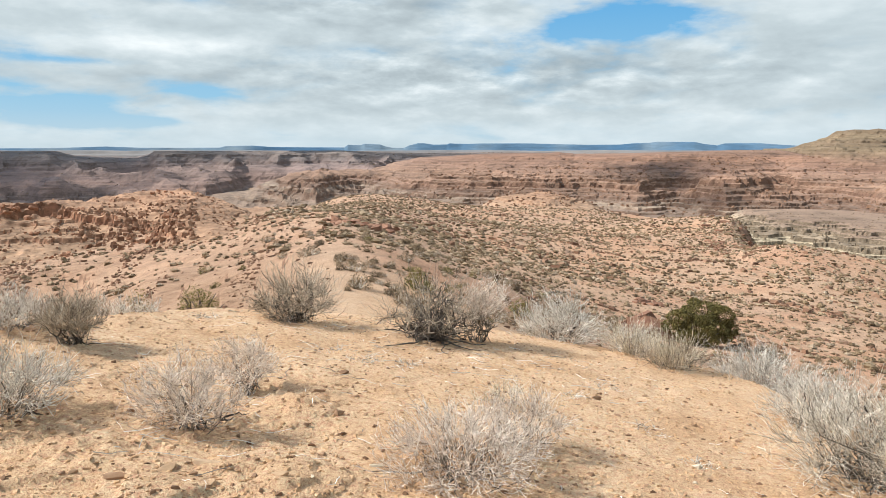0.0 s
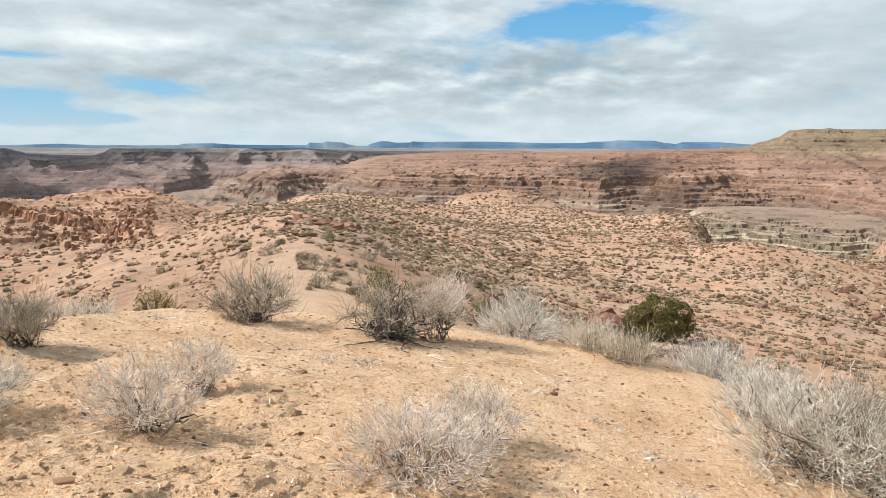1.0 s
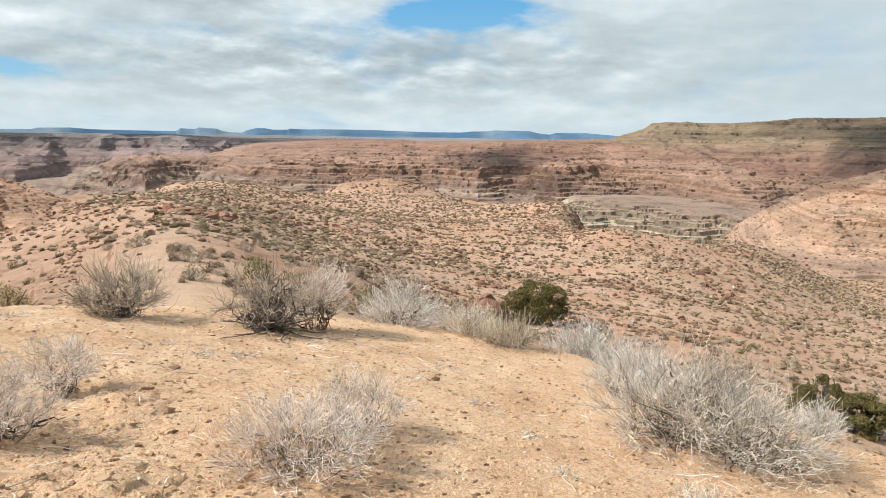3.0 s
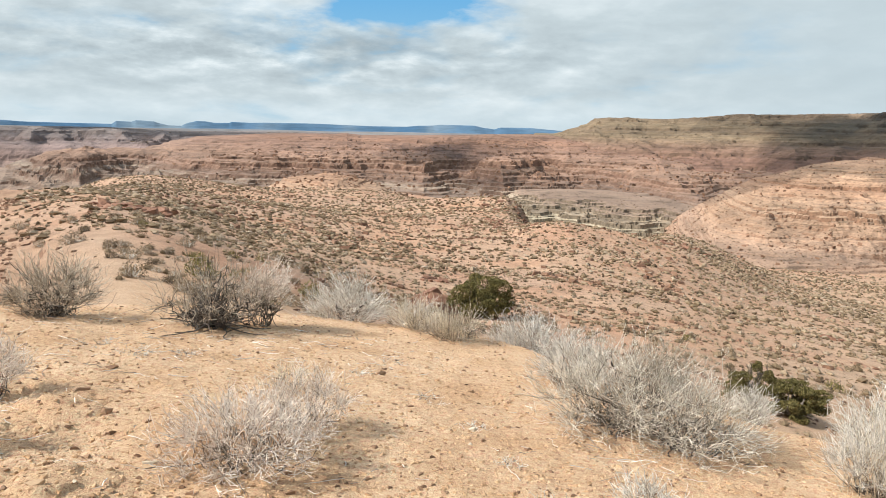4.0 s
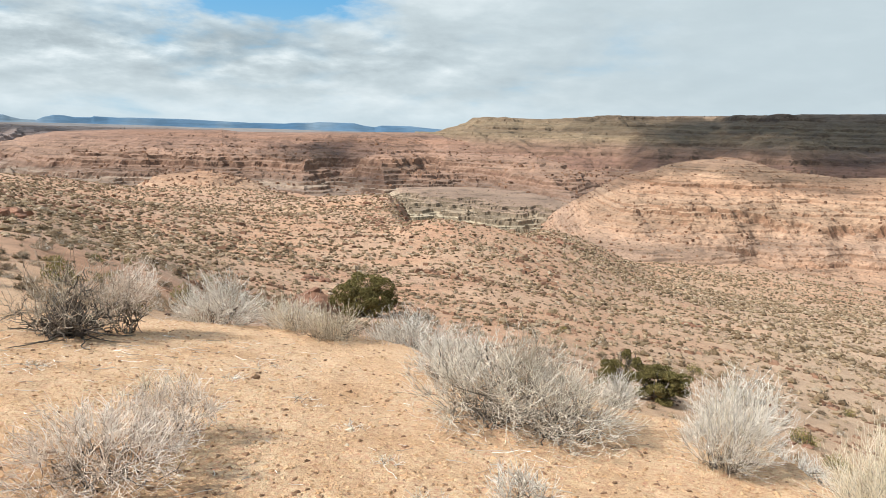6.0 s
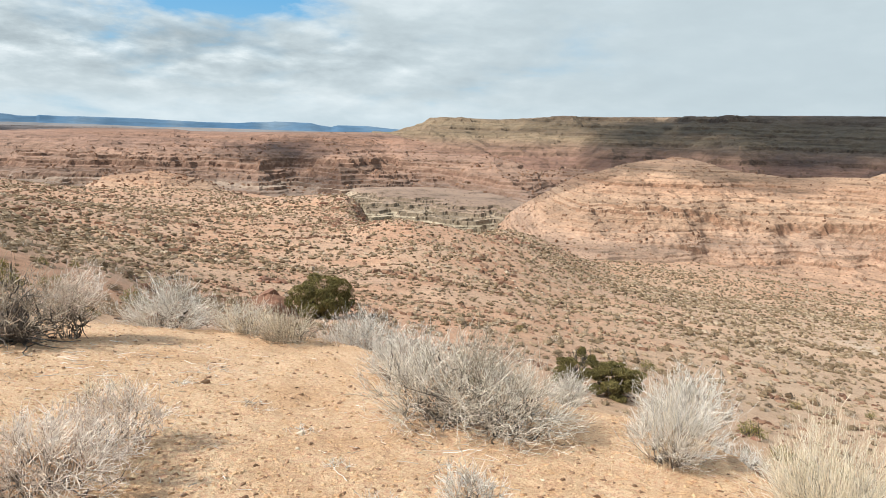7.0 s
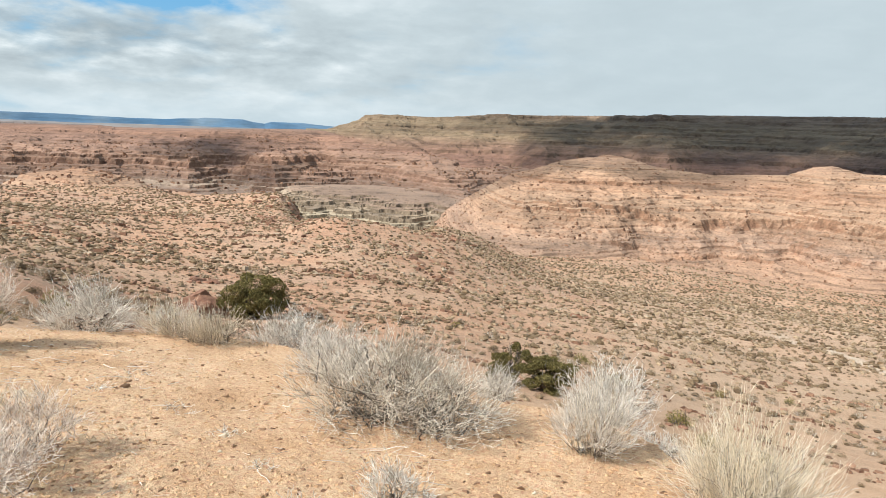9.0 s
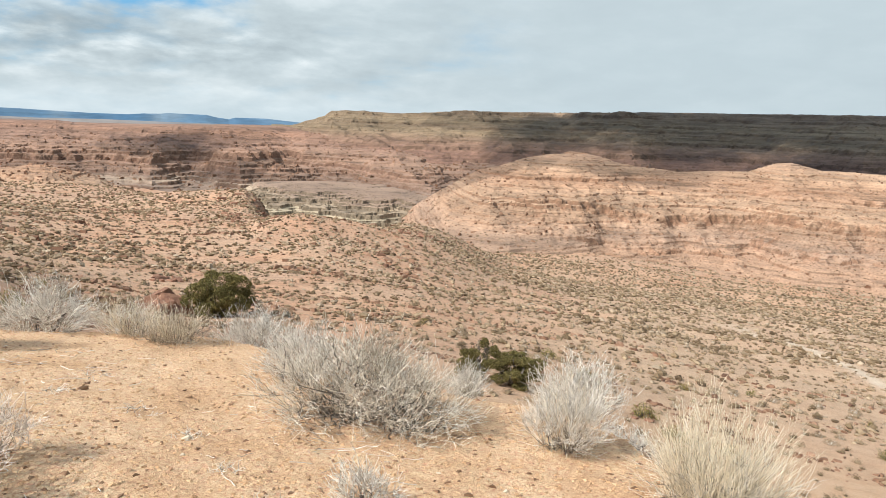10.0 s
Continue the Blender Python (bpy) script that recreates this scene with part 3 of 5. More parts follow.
def build_walls():
    wall("tan_mesa", TAN_STRATA, "long flat-topped tan mesa with banded slopes and scrub", "mesa",
         np.arange(23, 80, 0.12), np.concatenate([np.linspace(780, 1270, 170), [1330, 1500, 2000]]),
         [(23, 900, -40), (40, 800, -45), (60, 780, -50), (80, 760, -50)],
         [(25.5, 1250, 1.5), (26.1, 1240, 5), (26.5, 1240, 9), (27.3, 1230, 13), (27.5, 1230, 16), (28.0, 1225, 19), (28.5, 1220, 27), (29.5, 1215, 28.5), (33.5, 1200, 28.5), (40, 1180, 35), (47, 1180, 37.5), (55, 1160, 43), (63, 1150, 44), (69, 1150, 46), (80, 1150, 47)],
         (2, 10), (170, 0.30), (70, 20), (0.08, 0.03), seed=11, shape=0.95, strength=0.75, size=60, gate=0.32, fluting=1.4,
         profile=((0, 0), (0.5, 0.52), (0.9, 0.9), (0.94, 0.985), (1, 1)))
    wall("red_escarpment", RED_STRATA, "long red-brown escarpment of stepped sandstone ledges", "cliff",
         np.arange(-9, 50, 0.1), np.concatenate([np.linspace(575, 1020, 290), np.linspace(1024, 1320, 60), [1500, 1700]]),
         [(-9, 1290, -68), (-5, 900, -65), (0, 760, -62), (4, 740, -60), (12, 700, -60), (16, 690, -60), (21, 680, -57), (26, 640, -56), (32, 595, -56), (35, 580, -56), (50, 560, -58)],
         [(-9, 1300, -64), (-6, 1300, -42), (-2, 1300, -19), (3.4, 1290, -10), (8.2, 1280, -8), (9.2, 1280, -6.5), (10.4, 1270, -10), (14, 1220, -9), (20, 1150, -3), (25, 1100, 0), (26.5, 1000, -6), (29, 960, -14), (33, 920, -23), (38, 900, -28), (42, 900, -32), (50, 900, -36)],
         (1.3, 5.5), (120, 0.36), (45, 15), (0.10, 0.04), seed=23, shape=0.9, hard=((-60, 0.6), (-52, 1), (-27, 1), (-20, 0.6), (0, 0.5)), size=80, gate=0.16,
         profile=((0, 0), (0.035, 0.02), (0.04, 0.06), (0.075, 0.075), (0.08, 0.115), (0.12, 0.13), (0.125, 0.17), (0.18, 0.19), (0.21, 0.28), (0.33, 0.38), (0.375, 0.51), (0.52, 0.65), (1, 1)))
    wall("orange_mound", MOUND_STRATA, "broad orange sandstone mound with thin stepped ledges", "butte",
         np.arange(32, 80, 0.085), np.concatenate([np.linspace(300, 545, 270), np.linspace(550, 760, 16)]),
         [(32, 420, -66), (35, 370, -56), (38, 340, -48), (43, 330, -53), (47.5, 335, -60), (52, 340, -64), (56, 345, -66), (62, 350, -64), (70, 360, -62), (80, 370, -62)],
         [(33, 520, -66), (34.8, 520, -55), (37.7, 520, -38), (40.3, 520, -24.5), (42, 520, -21), (44, 520, -14.5), (47.4, 520, -9.2), (49, 520, -10), (51.3, 520, -16), (55.5, 520, -20), (60.5, 530, -17), (62, 530, -11.5), (63.2, 530, -10.3), (65, 530, -14), (69, 530, -15), (80, 530, -18)],
         (0.6, 2.8), (70, 0.20), (30, 9), (0.06, 0.03), seed=37, shape=0.9, strength=0.85, fall=0.25, fluting=0.8, size=44, gate=0.24, hard=((-70, 0.6), (-45, 0.75), (-38, 1), (-12, 1), (-6, 0.5)),
         profile=((0, 0), (0.05, 0.06), (0.22, 0.19), (0.25, 0.24), (0.42, 0.43), (0.46, 0.53), (0.62, 0.68), (0.65, 0.73), (1, 1)))
    wall("canyon_wall", CANYON_STRATA, "distant dark canyon rim with eroded buttresses", "cliff",
         np.arange(-42, 10, 0.13), np.concatenate([np.linspace(1000, 2150, 260), [2250, 2600]]),
         [(-42, 1050, -96), (-27, 1050, -96), (-20, 1100, -92), (-12, 1250, -90), (-2, 1300, -86), (10, 1300, -84)],
         [(-42, 2150, -5), (-28.2, 2150, -5), (-27.2, 2150, -16), (-25.6, 2150, -22), (-23.0, 2150, -24), (-22.2, 2120, -16), (-21.8, 2100, -5), (-8, 2100, -4), (-3, 2100, -12), (5, 2100, -9), (10, 2100, -12)],
         (4, 14), (190, 0.62), (130, 45), (0.15, 0.04), seed=41, shape=0.85, strength=0.8, size=200, fluting=1.6, gate=0.3, profile=((0, 0), (0.3, 0.22), (0.42, 0.42), (0.7, 0.64), (0.84, 0.92), (1, 1)))
    wall("red_promontory", RED_STRATA, "red sandstone promontory jutting into the canyon", "cliff",
         np.arange(-20, 3, 0.1), np.concatenate([np.linspace(690, 980, 50), np.linspace(985, 1330, 160), [1380, 1450]]),
         [(-20, 800, -86), (-12, 760, -82), (-2, 720, -74), (3, 720, -70)],
         [(-20, 1220, -72), (-18, 1220, -72), (-15.5, 1230, -66), (-12.5, 1240, -43), (-11.7, 1240, -36), (-9.6, 1240, -31), (-5.6, 1240, -34), (3, 1240, -34)],
         (4, 12), (90, 0.45), (50, 14), (0.14, 0.06), seed=57, shape=0.9, fall=0.1, size=50, strength=0.8, gate=0.34, profile=((0, 0), (0.6, 0.30), (0.72, 0.52), (0.76, 0.66), (0.88, 0.88), (1, 1)))
    wall("pale_bench", CHALK_ROCK, "pale greenish chalk bench in the valley below the escarpment", "cliff",
         np.arange(19.5, 42, 0.09), np.linspace(390, 690, 330),
         [(19.5, 540, -68), (22, 480, -66), (26, 440, -65.5), (30, 410, -65.5), (34, 400, -65.5), (42, 400, -68)],
         [(19.5, 690, -62), (21.5, 680, -58), (23, 670, -52), (26, 640, -50), (30, 600, -50), (34, 575, -49.5), (37, 560, -53), (42, 540, -64)],
         (0.7, 1.6), (40, 0.42), (18, 7), (0.20, 0.08), seed=91, shape=1.0, size=40, fluting=0.35, gate=0.3, strength=0.6,
         profile=((0, 0), (0.30, 0.06), (0.307, 0.20), (0.46, 0.25), (0.468, 0.43), (0.60, 0.47), (0.607, 0.62), (0.72, 0.66), (0.728, 0.80), (0.86, 0.85), (0.867, 0.96), (1, 1)))
    wall("low_hill", MOUND_STRATA, "low rocky hill with a broken ledge on the plain", "hill",
         np.arange(0.5, 15, 0.08), np.linspace(330, 520, 120),
         [(0.5, 440, -36), (3, 415, -33.5), (8, 395, -32), (12, 405, -33), (15, 440, -36)],
         [(0.5, 470, -40), (3, 460, -35), (4.3, 460, -29.5), (5.7, 460, -27), (8.4, 460, -25), (9.7, 460, -27.5), (11.5, 460, -31), (12.7, 460, -36.5), (15, 460, -40)],
         (0.9, 3.2), (30, 0.3), (14, 5), (0.14, 0.08), gate=0.15, seed=83, shape=0.7, fall=0.15, size=22)


# The spur along the canyon: azimuth; the foot of its slope, the foot of its cliff, the cliff's top and the crest, as distances and heights.
SPUR = np.array([
    (-44, 94, -12.6, 117, -9.2, -7.4, 124, -7.4), (-31.5, 94, -12.6, 116, -8.4, -6.5, 122, -6.6), (-29, 93, -12.4, 116, -8.4, -6.2, 123, -6.3),
    (-26.3, 90, -12.0, 115, -9.0, -7.5, 128, -6.5), (-23, 84, -11.4, 108, -10.0, -9.1, 134, -5.4), (-20, 66, -9.2, 86, -9.0, -8.5, 135, -5.8),
    (-18, 60, -8.4, 84, -8.9, -8.2, 138, -7.0), (-15.5, 60, -8.4, 84, -9.0, -8.7, 140, -9.6), (-13, 60, -9.5, 84, -10.6, -10.6, 140, -12.4)]).T


def spur_height(x, y):
    x, y = np.asarray(x, float), np.asarray(y, float)
    az, r = np.degrees(np.arctan2(x, y)), np.hypot(x, y)
    r0, z0, r1, z1, z2, r3, z3 = (np.interp(az, SPUR[0], row) for row in SPUR[1:])
    # the cliff's line is broken into buttresses and clefts
    r = r + (ridged(x, y, 8, 4, 61) - 0.5) * 5.0 * smooth(r, 70, 90) + fbm(x, y, 3.2, 3, 62) * 0.9
    foot = z0 + (z1 - z0) * np.clip((r - r0) / (r1 - r0), -1, 1)
    cliff = (z2 - z1) * (0.6 * smooth(r, r1, r1 + 0.8) + 0.4 * smooth(r, r1 + 1.6, r1 + 2.4))
    crest = (z3 - z2) * np.clip((r - r1 - 1.0) / np.maximum(r3 - r1 - 1.0, 1), 0, 1)
    z = foot + cliff + crest - np.clip(r - r3, 0, None) * 0.22
    z = z + fbm(x, y, 9, 4, 63) * 0.7 + fbm(x, y, 1.6, 3, 64) * 0.24
    return terrace(z, x, y, 0.35, 1.0, 71, 6, 0.85, 0.34) + fbm(x, y, 1.1, 2, 66) * 0.14


def build_spur():
    A, Rr, x, y = polar(np.arange(-44, -13.0, 0.09), np.linspace(58, 172, 270))
    z = spur_height(x, y)
    z = z - 3.0 * (1 - smooth(Rr, 60, 76)) - 25 * smooth(A, -14.2, -13.1)
    WALLS["rocky_spur"] = (x, y, z)
    tagged(sheet("rocky_spur", x, y, z, SPUR_ROCK, soft=False), "blocky red rock spur along the edge of the canyon", "rock ridge", kind="structure")


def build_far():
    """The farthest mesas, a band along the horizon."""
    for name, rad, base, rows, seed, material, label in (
        ("far_mesa", 4500, -120, [(-45, 4), (-31.5, 3), (-28.2, 5), (-25, 14), (-22.7, 6), (-17.2, 8), (-16.8, 17), (-14.8, 19), (-13.5, 11), (-11.7, 10), (-7.8, 7), (-7.5, 24), (-6.5, 22), (-6.2, 31), (-5.0, 27), (-4.6, 16), (-4.0, 6), (-3.1, 4), (-2.7, 20), (-2.0, 34), (-1.4, 33), (-0.8, 26), (0.3, 27), (0.5, 34), (2.0, 31), (3.0, 34), (7, 34), (11.3, 24), (13.9, 26), (14.8, 33), (16.0, 36), (16.5, 42), (19.2, 39), (19.9, 28), (20.8, 20), (21.3, 32), (23.6, 34), (24.6, 27), (26.1, 19), (80, 18)], 3, FAR_HAZE_BLUE, "hazy blue mesas along the horizon"),
        ("hazy_plateau", 3300, -150, [(-45, -5), (-33, -5), (-29, -7), (-27, -4), (-24, -7), (-21, -5), (-10, -9), (-4, -8), (4, -5), (8, -9), (12, -6), (20, -7), (24, -3), (80, -10)], 8, FAR_HAZE_GREY, "hazy grey-brown plateau beyond the canyon"),
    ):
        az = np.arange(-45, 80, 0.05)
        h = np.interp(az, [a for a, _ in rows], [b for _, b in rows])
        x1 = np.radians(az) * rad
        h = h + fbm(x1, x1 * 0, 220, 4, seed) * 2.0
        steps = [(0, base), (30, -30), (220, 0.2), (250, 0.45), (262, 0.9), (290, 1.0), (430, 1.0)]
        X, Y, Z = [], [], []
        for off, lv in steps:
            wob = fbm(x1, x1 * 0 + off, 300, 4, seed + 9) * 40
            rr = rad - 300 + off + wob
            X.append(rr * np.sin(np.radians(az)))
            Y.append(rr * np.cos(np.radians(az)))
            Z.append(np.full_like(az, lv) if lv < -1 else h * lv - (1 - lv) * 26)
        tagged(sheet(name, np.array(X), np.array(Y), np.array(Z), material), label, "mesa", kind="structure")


build_ground()
build_walls()
build_spur()
build_far()


def cloud(name, lumps, seed, label):
    """A drifting cloud high above, whose shade lies on the land. lumps: rows of (x, y, z, length, width, depth)."""
    g = np.random.default_rng(seed)
    bm = bmesh.new()
    for x, y, z, lx, ly, lz in lumps:
        for k in range(7):
            o = g.normal(0, 0.30, 3)
            s = g.uniform(0.45, 0.8)
            m = Matrix.Translation((x + o[0] * lx, y + o[1] * ly, z + abs(o[2]) * lz)) @ Matrix.Diagonal((lx * s * 0.5, ly * s * 0.5, lz * s * 0.5, 1))
            bmesh.ops.create_icosphere(bm, subdivisions=3, radius=1, matrix=m)
    for v in bm.verts:
        n = noise.noise(v.co * 0.012) + 0.5 * noise.noise(v.co * 0.03)
        v.co += Vector((n * 14, noise.noise(v.co * 0.012 + Vector((9, 0, 0))) * 14, n * 8))
    me = bpy.data.meshes.new(name)
    bm.to_mesh(me)
    bm.free()
    me.materials.append(CLOUD_WHITE)
    return tagged(new(name, me), label, "cloud", "drifting clouds")


def shade_from(az, r, z, height):
    """The place in the sky, at that height, from which a cloud shades a place on the land."""
    p = Vector((r * math.sin(radians(az)), r * math.cos(radians(az)), z))
    return p + SUN_DIR * ((height - z) / SUN_DIR.z)


def build_clouds():
    high = 800
    a = [(*shade_from(az, r, 0, high), lx * 1.15, ly * 1.15, 60) for az, r, lx, ly in [
        (53, 1180, 330, 250), (61, 1160, 360, 280), (69, 1150, 380, 300), (77, 1150, 380, 300), (54, 1340, 330, 260), (66, 1340, 400, 300), (50.5, 960, 240, 230), (55, 1060, 300, 220), (63, 1050, 320, 220), (72, 1040, 340, 220), (58, 930, 280, 230), (67, 920, 300, 230), (77, 920, 320, 240), (53.5, 650, 190, 150), (60, 660, 190, 150), (66, 650, 190, 150), (73, 650, 200, 150), (73, 790, 260, 200), (64, 780, 260, 180)]]
    cloud("cloud", a, 4, "broad flat grey cloud above the mesa")
    b = [(*shade_from(az, r, -30, high), w, 190, 40) for az, r, w in ((17.4, 800, 85), (17.0, 960, 95))]
    cloud("cloud", b, 5, "small puffy cloud above the escarpment")
    c = [(*shade_from(az, r, -30, high), 420, lr, 60) for az, r, lr in [(-39, 1850, 800), (-31, 1800, 800), (-24, 1800, 800), (-40, 1300, 420), (-34, 1300, 400), (-17, 2050, 360), (-11, 2050, 330), (-5, 2000, 330)]]
    cloud("cloud", c, 6, "long grey cloud bank above the canyon")


build_clouds()

# ---- plants ----


def tubes(paths, radii, sides=3):
    """Thin tapered twigs: paths (n, k, 3), radii (n, k). Returns places and faces."""
    n, k, _ = paths.shape
    d = np.gradient(paths, axis=1)
    d /= np.linalg.norm(d, axis=2, keepdims=True) + 1e-9
    ref = np.where(np.abs(d[..., 2:3]) > 0.9, np.array([1.0, 0, 0]), np.array([0, 0, 1.0]))
    u = np.cross(d, ref)
    u /= np.linalg.norm(u, axis=2, keepdims=True) + 1e-9
    v = np.cross(d, u)
    ang = np.arange(sides) * 2 * np.pi / sides
    ring = (u[:, :, None] * np.cos(ang)[:, None] + v[:, :, None] * np.sin(ang)[:, None]) * radii[:, :, None, None]
    co = (paths[:, :, None] + ring).reshape(-1, 3)
    idx = np.arange(n * k * sides).reshape(n, k, sides)
    a, b = idx[:, :-1], idx[:, 1:]
    f = np.stack([a, np.roll(a, -1, 2), np.roll(b, -1, 2), b], -1).reshape(-1, 4)
    return co, f


def mesh_part(name, co, faces, material, parent, label=""):
    me = bpy.data.meshes.new(name)
    fill_mesh(me, co, faces)
    me.materials.append(material)
    ob = new(name, me)
    ob.parent = parent
    if label:
        ob["label"] = label
    return ob


def unit(v):
    return v / (np.linalg.norm(v, axis=-1, keepdims=True) + 1e-9)


def twig_paths(rng, n, width, height, spread, k=5, start=0.12, wiggle=0.10, lean=(0, 0), short=0.55):
    """Stems that rise from a root and end on a rounded, ragged outline."""
    phi = rng.uniform(0, 2 * np.pi, n)
    tilt = np.arccos(1 - rng.uniform(0, 1, n) * (1 - math.cos(spread)))
    out = np.stack([np.sin(tilt) * np.cos(phi), np.sin(tilt) * np.sin(phi), np.cos(tilt)], -1)
    reach = rng.uniform(short, 1.0, n) ** 0.7 * (1 + 0.12 * np.sin(phi * 3 + rng.uniform(0, 6)) + 0.08 * np.sin(phi * 7 + 1))
    ends = out * np.array([width / 2, width / 2, height]) * reach[:, None]
    ends[:, 2] = np.maximum(ends[:, 2], 0.03 * height)
    ends[:, :2] += np.asarray(lean) * ends[:, 2:3]
    roots = np.stack([np.cos(phi), np.sin(phi), phi * 0], -1) * (rng.uniform(0, start, n) * width)[:, None]
    s = np.linspace(0, 1, k)[None, :, None]
    mid = roots + (ends - roots) * 0.5 + np.array([0, 0, 1.0]) * (rng.uniform(-0.04, 0.10, n) * height)[:, None] + rng.normal(0, 0.04, (n, 3)) * width
    p = (1 - s) ** 2 * roots[:, None] + 2 * s * (1 - s) * mid[:, None] + s**2 * ends[:, None]
    p += rng.normal(0, wiggle * 0.12, p.shape) * width * s
    p[:, :, 2] = np.maximum(p[:, :, 2], -0.01)
    return p


def side_twigs(rng, stems, per, length, up=0.35, k=3, lo=0.3, wide=0.6, out=0.0):
    """Shoots along given stems."""
    n, m, _ = stems.shape
    who = np.repeat(np.arange(n), per)
    at_ = rng.uniform(lo, 1.0, len(who)) * (m - 1)
    i = np.minimum(at_.astype(int), m - 2)
    fr = (at_ - i)[:, None]
    base = stems[who, i] * (1 - fr) + stems[who, i + 1] * fr
    along = unit(stems[who, i + 1] - stems[who, i])
    away = unit(base * np.array([1, 1, 0.6]))
    d = unit(along * 0.8 + rng.normal(0, wide, (len(who), 3)) + away * out + np.array([0, 0, up]))
    ln = rng.uniform(0.35, 1.0, len(who))[:, None] * length
    s = np.linspace(0, 1, k)[None, :, None]
    bend = rng.normal(0, 0.22, (len(who), 1, 3)) * ln[:, None]
    q = base[:, None] + d[:, None] * ln[:, None] * s + bend * s * s
    q[:, :, 2] = np.maximum(q[:, :, 2], 0.0)
    return q


def branch(rng, a, b, k, crook, rise=0.0):
    """Crooked branches from the places a to the places b; rise bends them upwards."""
    n = len(a)
    span = np.linalg.norm(b - a, axis=1)[:, None, None]
    s = np.linspace(0, 1, k)[None, :, None]
    p = a[:, None] + (b - a)[:, None] * s
    p = p + rng.normal(0, crook, (n, 1, 3)) * span * (4 * s * (1 - s))
    p = p + rng.normal(0, crook, (n, 1, 3)) * span * np.sin(2 * np.pi * s) * 0.5
    p = p + rng.normal(0, crook * 0.30, (n, k, 3)) * span * np.where((s > 0) & (s < 1), 1.0, 0.0)
    p[:, :, 2] -= (rise * span * 4 * s * (1 - s))[:, :, 0]
    p[:, :, 2] = np.maximum(p[:, :, 2], -0.01)
    return p


def nearest(places, hubs):
    """For each place, the hub that lies nearest."""
    return np.argmin(((places[:, None] - hubs[None]) ** 2).sum(-1), axis=1)


def dome(rng, n, width, height, spread, lean, lo, hi, ragged):
    """Places within a ragged, lopsided dome."""
    phi = rng.uniform(0, 2 * np.pi, n)
    tilt = np.arccos(1 - rng.uniform(0, 1, n) * (1 - math.cos(spread)))
    out = np.stack([np.sin(tilt) * np.cos(phi), np.sin(tilt) * np.sin(phi), np.cos(tilt)], -1)
    knobs = unit(rng.normal(0, 1, (18, 3)) * np.array([1, 1, 0.6]) + np.array([0, 0, 0.4]))
    lump = np.max(out @ knobs.T, axis=1)
    reach = rng.uniform(lo, hi, n) * (1 - ragged + 1.25 * ragged * smooth(lump, 0.70, 1.0))
    p = out * np.array([width / 2, width / 2, height]) * reach[:, None]
    p[:, 2] = np.maximum(p[:, 2], 0.04 * height)
    p[:, :2] += np.asarray(lean) * p[:, 2:3] * 2.0
    return p


